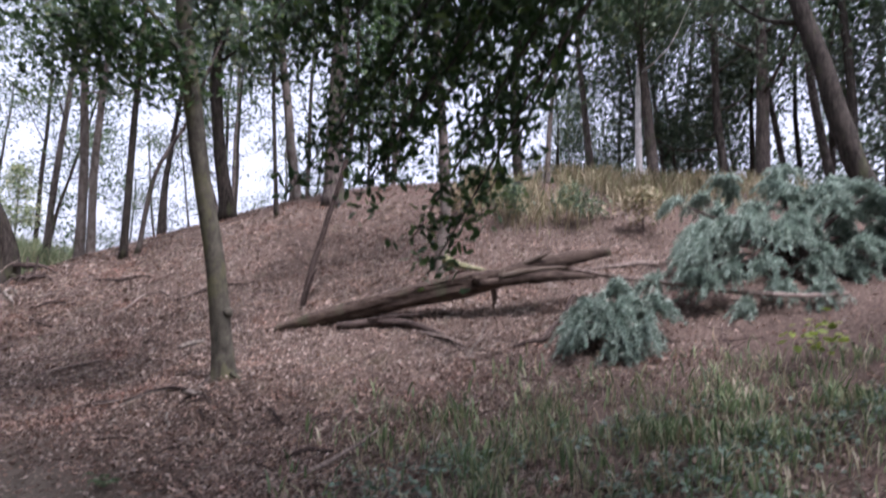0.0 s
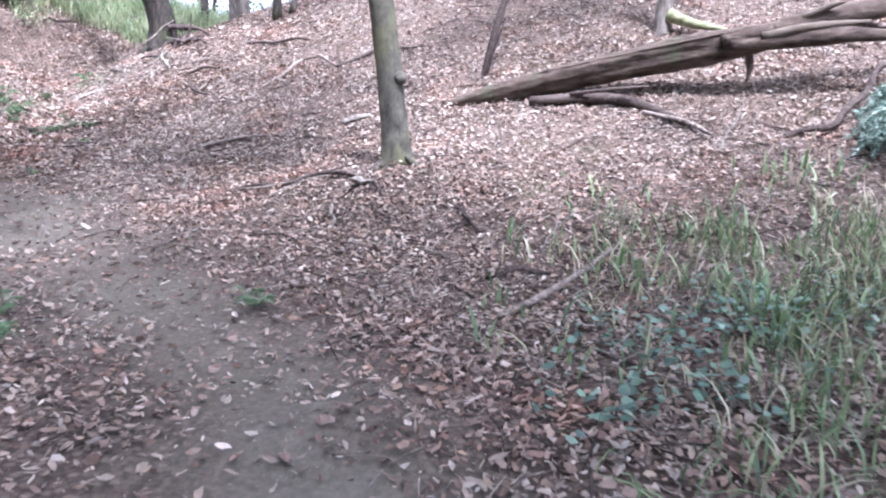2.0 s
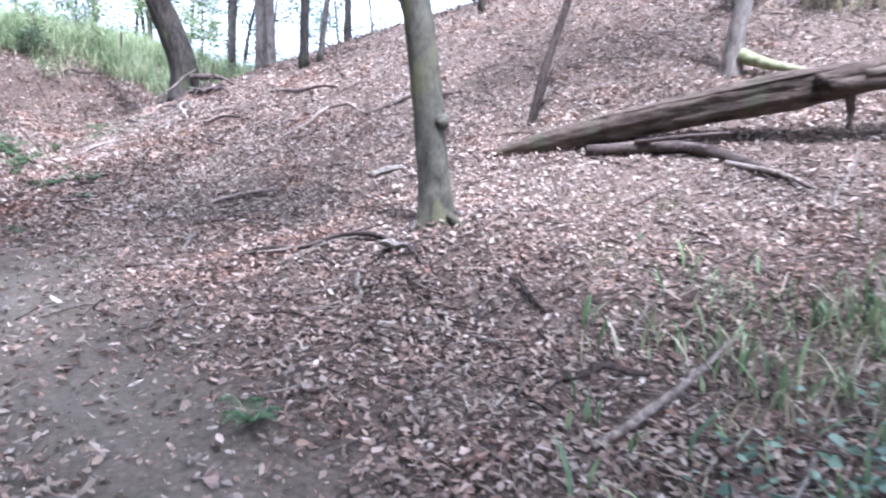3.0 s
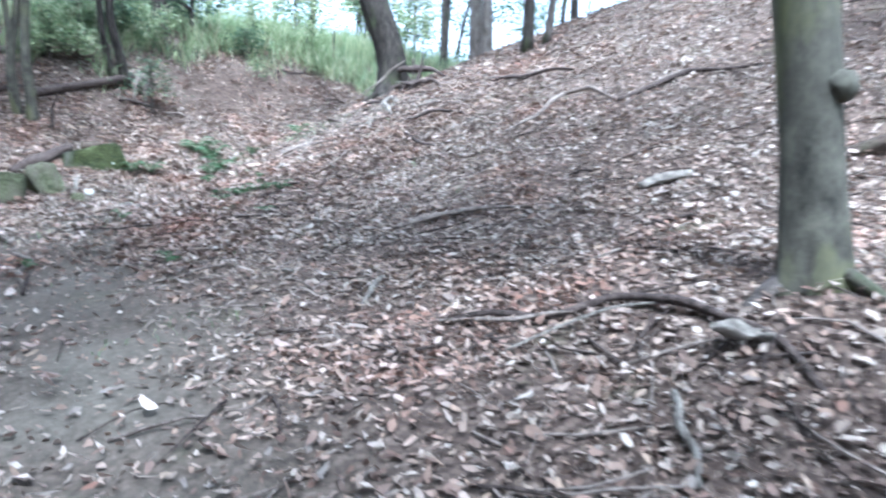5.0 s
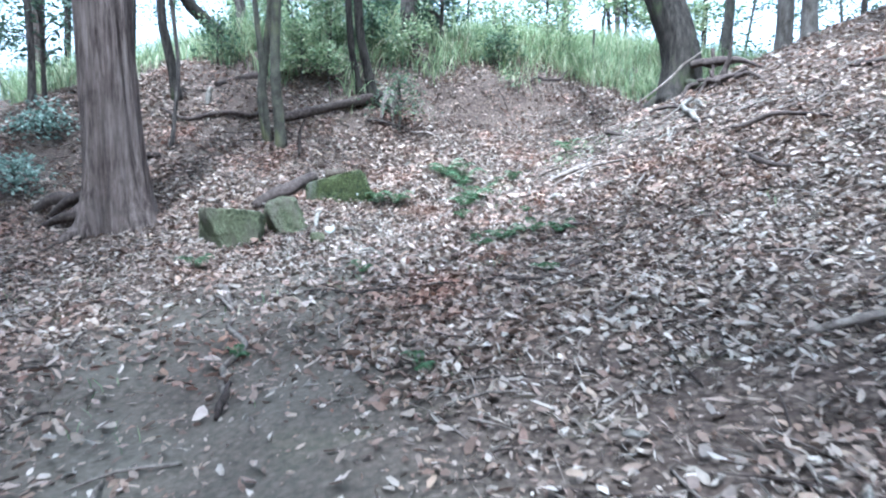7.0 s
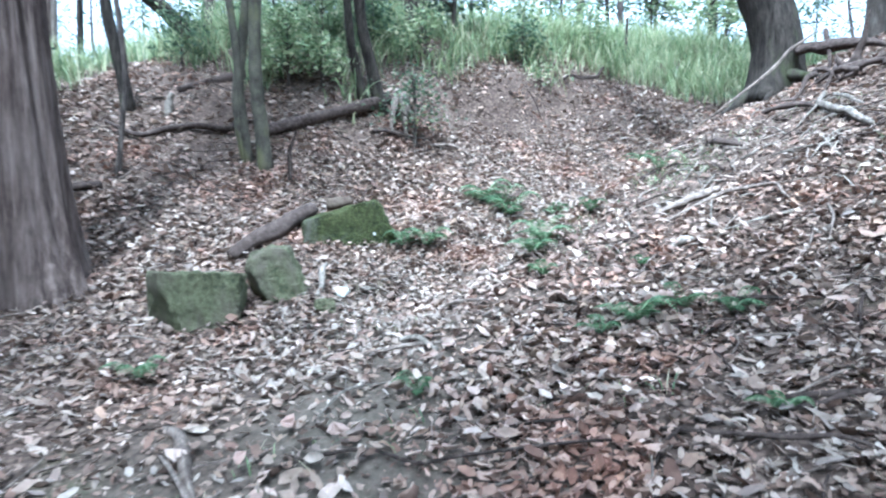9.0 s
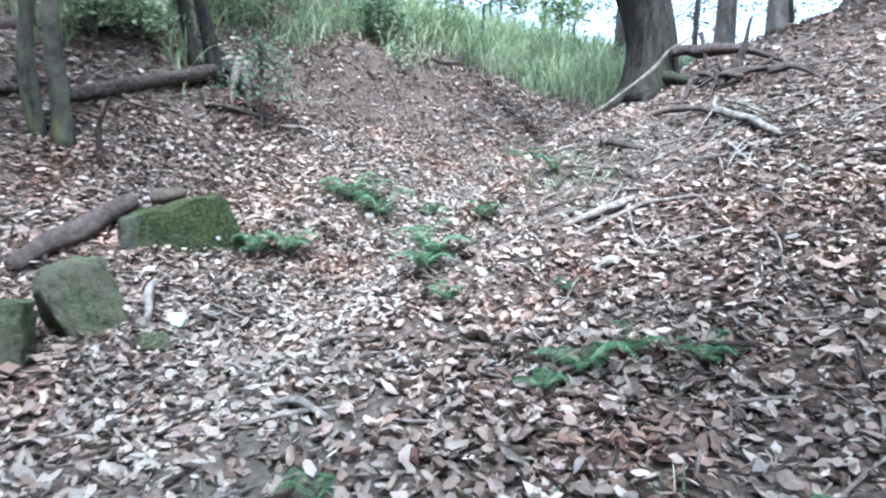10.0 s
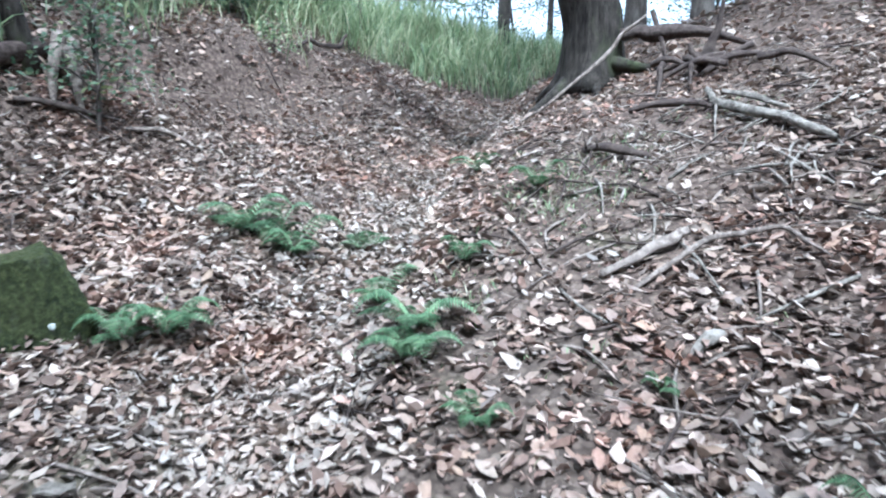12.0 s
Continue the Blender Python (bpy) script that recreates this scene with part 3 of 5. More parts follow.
for k, (x, y, h) in enumerate(((-12.75, 7.85, 0.3), (-12.95, 7.7, 0.2), (-12.6, 7.75, 0.16))):
    branch_pts = [on_land(x + 0.25, y + 0.3, h), on_land(x + 0.1, y + 0.12, h * 0.8), on_land(x - 0.05, y - 0.1, 0.0)]
    part("root", tube(branch_pts, [0.07, 0.06, 0.025], 9, 0.08, 0.3, 30 + k), M["darkstick"], cedar, "dark gnarled root")

# the mossy oak at the saddle of the path
oak = tree("oak_tree", [(-10.13, 15.4, 2.6), (-10.11, 15.42, 3.05), (-10.21, 15.39, 3.5), (-10.51, 15.27, 4.25), (-10.93, 15.05, 5.35), (-11.33, 14.85, 6.75)], 0.265, 0.1, 13.0, M["oak"],
           "old leaning oak with furrowed dark bark and mossy foot", M["canopy"], limbs=9, first=0.45, reach=3.0, seed=6, sides=40, rough=0.09, ridges=0.035, flare=0.6, flare_height=0.25, step=0.12)
for k, (yaw, ln) in enumerate(((-2.3, 0.9), (-1.3, 0.7), (-0.4, 0.8), (3.1, 0.8))):
    q = [(-10.13 + math.cos(yaw) * d, 15.4 + math.sin(yaw) * d) for d in (0.18, 0.5 * ln, ln)]
    part("root", tube([on_land(q[0][0], q[0][1], 0.14), on_land(q[1][0], q[1][1], 0.05), on_land(q[2][0], q[2][1], -0.03)], [0.1, 0.06, 0.02], 8, 0.1, 0.15, k), M["oak"], oak)

# the trees along the crest of the hill
def crest_tree(pts, r0, material, seed, label="tall slender trunk on the hill crest, leafy top", crown="canopy", top=13.0, **kw):
    x, y, z = pts[0]
    pts = [(x, y, min(z, float(land(x, y)) + 0.05))] + list(pts[1:])
    return tree("crest_tree", pts, r0, r0 * 0.4, top, M[material], label, M[crown], seed=seed, group="trees on the hill crest", size=0.185, **kw)


crest_tree([(-10.1, 18.4, 3.4), (-10.13, 18.39, 6.0), (-10.29, 18.31, 9.3)], 0.14, "tan", 31, "pale brown trunk on the hill crest, leafy top", flare=0.4)
crest_tree([(-9.25, 17.4, 3.4), (-9.3, 17.4, 6.0), (-9.2, 17.5, 9.0)], 0.12, "tan", 32, "pale brown trunk on the hill crest, leafy top", flare=0.5)
crest_tree([(-7.4, 15.35, 3.25), (-7.34, 15.33, 5.94), (-7.28, 15.36, 8.06)], 0.09, "oak", 33)
crest_tree([(-7.15, 15.5, 3.4), (-6.86, 15.56, 5.18), (-6.22, 15.82, 6.66)], 0.06, "dark", 34, "thin dark trunk leaning on the hill crest", limbs=3, top=9)
crest_tree([(-5.73, 17.59, 4.6), (-6.1, 17.47, 7.06), (-6.17, 17.44, 8.97), (-5.74, 17.59, 10.68)], 0.19, "oak", 35)
crest_tree([(-4.16, 16.48, 4.39), (-4.31, 16.44, 7.02), (-4.4, 16.42, 10.06)], 0.06, "oak", 36, limbs=4)
crest_tree([(-4.36, 19.52, 5.4), (-4.67, 19.45, 8.05), (-4.9, 19.39, 10.18)], 0.16, "tan", 37)
crest_tree([(-2.85, 17.06, 4.8), (-2.83, 17.07, 7.23), (-2.67, 17.09, 10.42)], 0.28, "dark", 38, "stout dark trunk on the hill crest", crown="broad", per=60)
crest_tree([(1.98, 16.88, 4.9), (1.88, 16.9, 7.95), (2.21, 16.86, 10.3)], 0.14, "oak", 39, crown="broad")
crest_tree([(2.9, 18.4, 5.6), (3.1, 18.3, 8.0), (3.5, 18.2, 10.2)], 0.08, "tan", 40)
crest_tree([(5.75, 19.16, 6.0), (5.84, 19.13, 8.82), (6.16, 19.03, 11.45)], 0.1, "birch", 41, "white-barked slender trunk on the hill crest")
crest_tree([(6.18, 19.02, 5.8), (5.99, 19.08, 8.8), (5.85, 19.12, 11.5)], 0.17, "dark", 42)
crest_tree([(4.94, 21.44, 6.0), (4.73, 21.49, 8.76), (4.6, 21.5, 10.5)], 0.14, "dark", 43)
crest_tree([(8.3, 12.5, 4.2), (7.88, 12.76, 5.46), (7.63, 12.92, 6.99), (7.35, 13.08, 8.29)], 0.24, "oak", 44, "leaning grey trunk behind the felled cedar", crown="needles")
crest_tree([(8.76, 17.98, 5.4), (8.9, 17.9, 8.0), (8.99, 17.86, 10.83)], 0.2, "dark", 45, crown="needles", per=70, first=0.3)
crest_tree([(-12.9, 21.5, 3.6), (-12.8, 21.5, 6.0), (-12.6, 21.6, 9.0)], 0.12, "dark", 46)
crest_tree([(-8.6, 20.5, 3.7), (-8.7, 20.5, 6.0), (-8.4, 20.6, 9.0)], 0.1, "dark", 47)
crest_tree([(-6.4, 19.6, 4.2), (-7.0, 19.6, 5.8), (-7.6, 19.6, 7.6)], 0.1, "tan", 48)

# the trees on the bank across the hollow
bank_tree = dict(group="trees on the bank", sides=12)


def bank_trunk(x, y, bends, r0, material, label, top=8.5, **kw):
    """A trunk on the bank; bends: sideways shift along and across the bank at each height."""
    z = float(land(x, y))
    return tree("bank_tree", [(x, y, z)] + [(x + dx, y + dy, z + h) for dx, dy, h in bends], r0, r0 * 0.5, top, M[material], label, M["canopy"], **{**bank_tree, "limbs": 4, "first": 0.72, "flare": 0.5, "per": 18, **kw})


bank_trunk(-13.38, 10.75, [(0.02, -0.05, 0.5), (0.05, -0.1, 1.0), (0.03, -0.04, 2.0), (0.0, 0.05, 3.6)], 0.075, "beech", "thin grey-green trunk in a clump on the bank", seed=60)
bank_trunk(-13.65, 10.68, [(0.0, -0.1, 0.5), (0.02, -0.04, 1.1), (0.02, 0.08, 2.0), (0.0, 0.12, 3.6)], 0.062, "beech", "thin grey-green trunk in a clump on the bank", seed=61)
bank_trunk(-13.58, 10.66, [(-0.02, -0.06, 0.6), (0.0, -0.1, 1.2), (-0.05, -0.16, 2.2), (-0.1, -0.1, 3.6)], 0.045, "beech", "thin grey-green trunk in a clump on the bank", seed=62)
bank_trunk(-13.92, 12.66, [(-0.05, -0.14, 0.6), (-0.06, -0.26, 1.2), (0.0, -0.3, 2.4), (0.0, -0.2, 4.0)], 0.08, "oak", "slender trunk leaning from the leafy bank", seed=70)
bank_trunk(-14.07, 12.52, [(-0.05, -0.16, 0.6), (-0.02, -0.24, 1.2), (0.0, -0.3, 2.4), (0.05, -0.35, 4.0)], 0.06, "oak", "slender trunk leaning from the leafy bank", seed=71)
bank_trunk(-15.27, 9.93, [(-0.02, -0.08, 0.6), (-0.05, -0.18, 1.3), (-0.1, -0.12, 2.5), (-0.1, -0.1, 4.0)], 0.07, "oak", "slender dark trunk rising from the leafy bank", seed=72)
bank_trunk(-13.97, 9.4, [(0.02, 0.1, 0.6), (0.0, 0.16, 1.1), (0.0, 0.08, 2.2), (0.0, 0.05, 3.2)], 0.03, "dark", "thin dark sapling on the leafy bank", 5.0, seed=73)
bank_trunk(-17.62, 11.62, [(-0.1, -0.2, 0.4), (-0.2, -0.75, 1.0), (-0.2, -0.8, 2.2), (-0.2, -0.9, 4.0)], 0.13, "oak", "crooked trunk forking low on top of the bank", 11.0, seed=74)
bank_trunk(-17.5, 11.75, [(-0.05, 0.12, 0.5), (-0.1, 0.1, 1.1), (-0.1, -0.3, 2.2), (-0.1, -0.5, 4.0)], 0.11, "dark", "crooked dark trunk on top of the bank", 11.0, seed=75)
bank_trunk(-15.34, 14.31, [(0.0, 0.02, 0.8), (-0.03, 0.0, 1.6), (-0.05, -0.05, 3.0)], 0.17, "dark", "dark trunk among bamboo grass on the bank", 11.0, seed=76)
bank_trunk(-15.95, 8.07, [(0.0, 0.03, 0.8), (0.02, 0.02, 1.6), (0.0, 0.0, 3.0)], 0.055, "dark", "thin dark trunk beyond the cedar", 8.0, seed=77)
for k, (x, y, rr, mat) in enumerate(((-21.0, 17.5, 0.18, "dark"), (-20.2, 18.4, 0.12, "dark"), (-21.0, 8.8, 0.16, "cedar"), (-17.6, 21.2, 0.1, "dark"), (-23.2, 10.5, 0.18, "cedar"), (-23.5, 15.5, 0.16, "oak"), (-19.4, 10.3, 0.06, "oak"), (-19.9, 10.0, 0.05, "tan"), (-20.6, 9.3, 0.07, "oak"))):
    bank_trunk(x, y, [(0.05, 0.05, 1.0), (0.12, 0.1, 2.4), (0.1, 0.15, 4.0)], rr, mat, "slender trunk rising beyond the leafy bank", 11.0, seed=80 + k)

# small bushy conifers and evergreen shrubs on the bank
def shrub(name, x, y, height, width, material, label, n=34, per=22, size=0.1, seed=1, stem=0.02, category="shrub"):
    r = np.random.default_rng(seed)
    b = on_land(x, y)
    ob = thing(name, b, label, category)
    part("stem", tube([b - (0, 0, 0.1), b + (0.02, 0.01, height * 0.5), b + (0.0, 0.03, height * 0.95)], [stem, stem * 0.7, stem * 0.3], 7, 0.15), M["dark"], ob)
    u = r.uniform(0.3, 1.0, n)
    yaw = r.uniform(0, 6.28, n)
    c = b + np.stack([np.cos(yaw) * width * (1.15 - u) * r.uniform(0.2, 1, n), np.sin(yaw) * width * (1.15 - u) * r.uniform(0.2, 1, n), u * height], 1)
    for q in c[::3]:
        part("twig", tube([b + (0, 0, max(0.1, q[2] - b[2] - 0.15)), (b + q) / 2 + (0, 0, 0.5 * (q[2] - b[2])), q], [stem * 0.4, stem * 0.3, stem * 0.15], 5, 0.2), M["dark"], ob)
    part("foliage", crown_leaves(c, 0.13 * max(1, width), per, size, r, 0.3), material, ob, smooth=False)
    return ob


shrub("evergreen_shrub", -13.28, 12.68, 0.95, 0.65, M["canopy"], "small light green shrub on the leafy bank", 46, 13, 0.055, 3, 0.022)
shrub("young_conifer", -15.0, 14.85, 1.9, 0.8, M["needles"], "bushy dark young conifer on the bank", 60, 26, 0.1, 4, 0.05, "conifer")
shrub("young_conifer", -16.6, 14.2, 1.8, 0.9, M["needles"], "bushy dark young conifer on the bank", 60, 40, 0.1, 5, 0.05, "conifer")
shrub("undergrowth_shrub", -14.75, 11.75, 1.0, 0.7, M["sasa"], "thin green undergrowth shrub among bank trees", 44, 26, 0.08, 6, 0.02)
shrub("undergrowth_shrub", -15.3, 12.6, 1.3, 0.8, M["sasa"], "thin green undergrowth shrub among bank trees", 50, 26, 0.08, 16, 0.02)
shrub("undergrowth_shrub", -14.9, 13.2, 0.9, 0.6, M["canopy"], "thin green undergrowth shrub among bank trees", 36, 22, 0.08, 17, 0.02)
for k, (x, y, h) in enumerate(((-14.5, 12.1, 0.7), (-15.8, 12.1, 1.4), (-14.55, 13.9, 0.8), (-15.7, 13.4, 1.3), (-14.4, 15.8, 0.7), (-15.3, 16.8, 1.1), (-14.9, 18.2, 1.0), (-16.2, 10.9, 0.8))):
    shrub("undergrowth_shrub", x, y, h, 0.4 + 0.3 * h, M["canopy" if k % 3 == 1 else "sasa"], "thin green undergrowth shrub among bank trees", 30, 20, 0.075, 500 + k, 0.015)
shrub("young_conifer", -16.4, 8.3, 2.3, 1.2, M["needles"], "sparse young conifer beyond the cedar", 40, 26, 0.1, 7, 0.04, "conifer")
shrub("low_shrub", -15.0, 8.05, 0.45, 0.6, M["bluefrond"], "low blue-green leafy shrub beyond the cedar", 30, 22, 0.07, 8, 0.02)
shrub("low_shrub", -13.55, 7.55, 0.4, 0.5, M["bluefrond"], "low blue-green leafy shrub beyond the cedar", 24, 22, 0.07, 9, 0.02)
shrub("lip_tuft", -13.75, 15.5, 0.35, 0.3, M["sasa"], "small green plant on the lip of the bank", 14, 14, 0.05, 10, 0.008)
for k, (x, y, h) in enumerate(((1.6, 14.6, 1.0), (0.4, 14.9, 0.8), (2.9, 14.0, 0.9), (4.0, 13.2, 1.0))):
    shrub("hill_shrub", x, y, h, 0.9, M["straw"] if k % 2 else M["canopy"], "low dull green shrub on the hillside", 24, 24, 0.1, 20 + k, 0.02)

r = np.random.default_rng(44)
for k in range(9):
    u = (k + r.uniform(0, 0.6)) / 9
    x, y = -25 + 11.0 * u + r.normal(0, 0.5), 14.5 + 8.5 * u + r.normal(0, 1.0)
    shrub("bank_bush", x, y, r.uniform(1.6, 3.2), r.uniform(1.2, 1.9), M["sasa"], "tall leafy green bush on top of the bank", 60, 34, 0.13, 400 + k, 0.04, "bush")

# woods beyond, and unseen shade trees behind: a few kinds of tall tree, repeated
r = np.random.default_rng(17)
kinds = []
for k, (mat, crown, lim, first) in enumerate((("oak", "canopy", 11, 0.38), ("dark", "canopy", 9, 0.42), ("oak", "canopy", 8, 0.5), ("dark", "needles", 22, 0.1), ("dark", "broad", 12, 0.3))):
    kinds.append(tree("wood_tree", [(0, -60 - 6 * k, 0), (0.1, -60 - 6 * k, 3), (-0.1, -60 - 6 * k, 6)], 0.125, 0.045, 14.0, M[mat], "tall tree in the woods beyond, copied unseen behind the start for shade", M[crown], limbs=lim, first=first, reach=3.2, clumps=6, per=38 if k < 3 else 62, spread=0.6, size=0.22, seed=90 + k, sides=9, group="woods beyond", step=0.6))
spots = []
for _ in range(900):
    if len(spots) >= 76:
        break
    yaw, d = math.radians(r.uniform(-44, 100)), r.uniform(20, 46)
    x, y = -4 - math.sin(yaw) * d, 6 + math.cos(yaw) * d
    if min([9.0] + [math.hypot(x - a, y - b) for a, b in spots]) < 2.9 or (x > -22 and x < 9 and y < 20.5) or (x < -13 and math.hypot(x + 12, y - 12) < 21):
        continue
    spots.append((x, y))
spots = [p for p in spots if not (0 < p[0] < 8 and p[1] < 32)]
spots += [(12.0, 20.0), (14.0, 24.0), (10.8, 17.2), (13.5, 16.5), (16.0, 20.0), (9.2, 21.0), (11.2, 24.0), (17.0, 25.0), (12.2, 13.8), (15.5, 15.0), (18.5, 19.0), (7.6, 24.5), (10.2, 28.0)]
# from here on: unseen trees behind the start, added to shade the near ground
front = len(spots)
for _ in range(1500):
    if len(spots) >= front + 44:
        break
    x, y = r.uniform(-26, 12), r.uniform(-16, 2.0)
    if min([9.0] + [math.hypot(x - a, y - b) for a, b in spots]) < 2.1 or track_distance(np.array(x), np.array(y)) < 1.6 or math.hypot(x - 3.6, y - 2.3) < 1.5 or math.hypot(x, y) < 2.2:
        continue
    spots.append((x, y))
for k, (x, y) in enumerate(spots):
    east = x > 6
    kind = kinds[(3, 4, 0, 4)[k % 4] if k >= front else (3, 4, 3, 0)[k % 4] if east else (0, 1, 2, 1, 0, 4)[k % 6]]
    m = pose(x, y, float(land(x, y)) - 0.05, r.uniform(-6, 6), r.uniform(-6, 6), r.uniform(0, 360))
    kind_s = r.uniform(0.65, 1.25)
    c = copy_thing(kind, m)
    c.scale = (kind_s, kind_s, kind_s)
for kind in kinds:
    for o in (*kind.children_recursive, kind):
        bpy.data.objects.remove(o)

# ---- the fallen log by the path ----
log = thing("fallen_log", (-2.7, 10.9, 1.45), "weathered brown fallen tree trunk with split broken end", "fallen log")
axis = [(-2.84, 10.89, 1.4), (-2.5, 10.93, 1.5), (-1.94, 10.97, 1.66), (-0.93, 11.0, 1.9), (0.1, 10.93, 2.12), (1.04, 10.75, 2.32)]
part("trunk", tube(axis, [0.08, 0.125, 0.16, 0.185, 0.185, 0.125], 48, 0.05, 0.17, 5, 0.03), M["rotten"], log)
part("strip_of_bark", tube([(-1.9, 10.85, 1.8), (-0.93, 10.85, 2.03), (0.1, 10.79, 2.26), (0.8, 10.71, 2.4)], [0.006, 0.018, 0.02, 0.006], 8, 0.1, 0.5, 2), M["rotten"], log)
for pts, rad, mat in (([(0.5, 10.8, 2.25), (1.5, 10.72, 2.5), (2.15, 10.7, 2.62), (2.7, 10.69, 2.7)], [0.1, 0.125, 0.1, 0.06], "rotten"),
                      ([(0.6, 10.75, 2.2), (1.5, 10.55, 2.3), (2.0, 10.45, 2.3), (2.4, 10.4, 2.27)], [0.08, 0.09, 0.06, 0.02], "rotten"),
                      ([(0.9, 10.65, 2.3), (1.4, 10.55, 2.4), (1.95, 10.5, 2.45)], [0.06, 0.05, 0.012], "heart"),
                      ([(1.3, 10.7, 2.5), (1.55, 10.6, 2.62), (1.7, 10.55, 2.66)], [0.05, 0.035, 0.006], "heart"),
                      ([(0.8, 10.78, 2.15), (0.83, 10.76, 1.95), (0.8, 10.72, 1.8)], [0.05, 0.035, 0.012], "rotten")):
    part("splintered_limb", tube(pts, rad, 10, 0.08, 0.25, 7), M[mat], log)
for pts, rad, mat in (([(-1.7, 10.8, 1.52), (-0.71, 10.74, 1.58), (-0.04, 10.25, 1.38), (0.33, 9.65, 1.12)], [0.07, 0.06, 0.045, 0.015], "darkstick"),
                      ([(-1.2, 10.75, 1.62), (-0.7, 10.6, 1.68), (-0.3, 10.5, 1.72)], [0.03, 0.025, 0.012], "darkstick"),
                      ([(-0.35, 10.3, 1.42), (0.1, 10.0, 1.32), (0.42, 9.75, 1.16)], [0.03, 0.028, 0.012], "stick")):
    part("dead_limb", tube(pts, rad, 9, 0.12, 0.18, 9), M[mat], log)

# ---- felled cedar tops lying on the slope ----
def sprays(centres, ways, length, r):
    """Drooping needle sprays: each a curved axis set round with narrow needles."""
    n, steps, ring = len(centres), 12, 8
    pts, als, wid = [], [], []
    for i in range(steps):
        u = i / (steps - 1)
        p = centres + ways * (length * u)[:, None] - np.array((0, 0, 1)) * (length * 0.7 * u * u)[:, None]
        t = ways - np.array((0, 0, 1.1 * u))
        t /= np.linalg.norm(t, axis=1)[:, None]
        for _ in range(ring):
            d = t * 1.1 + r.normal(0, 0.6, p.shape)
            d /= np.linalg.norm(d, axis=1)[:, None]
            ln = (0.12 - 0.05 * u) * r.uniform(0.7, 1.2, n)
            pts.append(p + d * (ln * 0.5)[:, None])
            als.append(d * 1.0)
            wid.append(ln)
    at, al, ln = np.vstack(pts), np.vstack(als), np.concatenate(wid)
    ac = np.cross(al, r.normal(0, 1, al.shape))
    ac /= np.linalg.norm(ac, axis=1)[:, None]
    return diamonds(at, ln, ln * 0.2, al, ac, np.cross(al, ac))


def felled(x, y, wx, wy, h, n, seed, label, boughs):
    r = np.random.default_rng(seed)
    b = on_land(x, y)
    ob = thing("felled_cedar_top", b, label, "felled branches")
    pads = max(8, n // 13)
    yaw, el = r.uniform(0, 6.28, pads), np.arcsin(r.uniform(0.02, 1.0, pads))
    d = np.stack([np.cos(yaw) * np.cos(el), np.sin(yaw) * np.cos(el), np.sin(el)], 1)
    lump = 0.8 + 0.3 * wob(d[:, 0] * 2.5, d[:, 1] * 2.5, d[:, 2] * 2.5, seed)
    c = d * np.array((wx, wy, h)) * lump[:, None] * r.uniform(0.7, 1.0, pads)[:, None]
    c[:, 0] += x
    c[:, 1] += y
    c[:, 2] += land(c[:, 0], c[:, 1]) + 0.1
    c, d, yaw = np.repeat(c, 13, axis=0), np.repeat(d, 13, axis=0), np.repeat(yaw, 13)
    w = d * np.array((1, 1, 0.15)) + r.normal(0, 0.5, d.shape) * np.array((1, 1, 0.25))
    w /= np.linalg.norm(w, axis=1)[:, None]
    c = c + r.normal(0, 0.05, c.shape)
    groups = np.argsort(yaw)
    for g in np.array_split(groups, boughs):
        part("needle_spray", sprays(c[g], w[g], r.uniform(0.22, 0.42, len(g)), r), M["bluefrond"], ob, smooth=False)
        e = c[g[len(g) // 2]]
        part("bough", tube([b + (0, 0, 0.15), (b + e) / 2 + (0, 0, 0.15), e], [0.05, 0.035, 0.012], 7, 0.25), M["darkstick"], ob)
    return ob


felled(5.6, 10.7, 2.35, 1.5, 1.95, 1150, 2, "heap of felled blue-green cedar branches on the slope", 12)
felled(2.4, 9.2, 0.68, 0.55, 0.9, 260, 3, "small felled blue-green cedar bough beside the log", 4)
felled(7.9, 9.6, 1.2, 1.3, 1.5, 330, 4, "heap of felled blue-green cedar branches on the slope", 4)

# ---- boulders ----
def boulder(x, y, size, turn, material, label, seed, sink=0.25, name="boulder", square=0.55, cuts=(), crag=1.0):
    """A weathered block; cuts: (direction, distance) planes that have split it, in parts of its half size."""
    bm = bmesh.new()
    bmesh.ops.create_cube(bm, size=2)
    bmesh.ops.subdivide_edges(bm, edges=bm.edges[:], cuts=17 if size[0] > 0.15 else 7, use_grid_fill=True)
    off = Vector((seed * 3.1, seed * 1.7, 0))
    planes = [(Vector(d).normalized(), k) for d, k in cuts]
    for v in bm.verts:
        v.co = v.co * square + v.co.normalized() * 1.15 * (1 - square)
        v.co *= 1 + 0.16 * noise.noise(v.co * 1.1 + off)
        for d, k in planes:
            over_by = v.co.dot(d) - k
            if over_by > 0:
                v.co -= d * over_by * 0.94
        v.co *= 1 + crag * (0.07 * noise.noise(v.co * 2.6 + off) + 0.04 * noise.noise(v.co * 6 + off) + 0.022 * noise.noise(v.co * 15 + off))
        v.co = Vector((v.co.x * size[0], v.co.y * size[1], v.co.z * size[2]))
    m = pose(0, 0, 0, 0, 0, turn)
    geo = np.array([(m @ v.co)[:] for v in bm.verts]) + on_land(x, y, size[2] * (1 - 2 * sink)), [tuple(v.index for v in f.verts) for f in bm.faces]
    bm.free()
    ob = part(name, geo, material)
    return tagged(ob, label, "boulder" if size[0] > 0.15 else "stone")


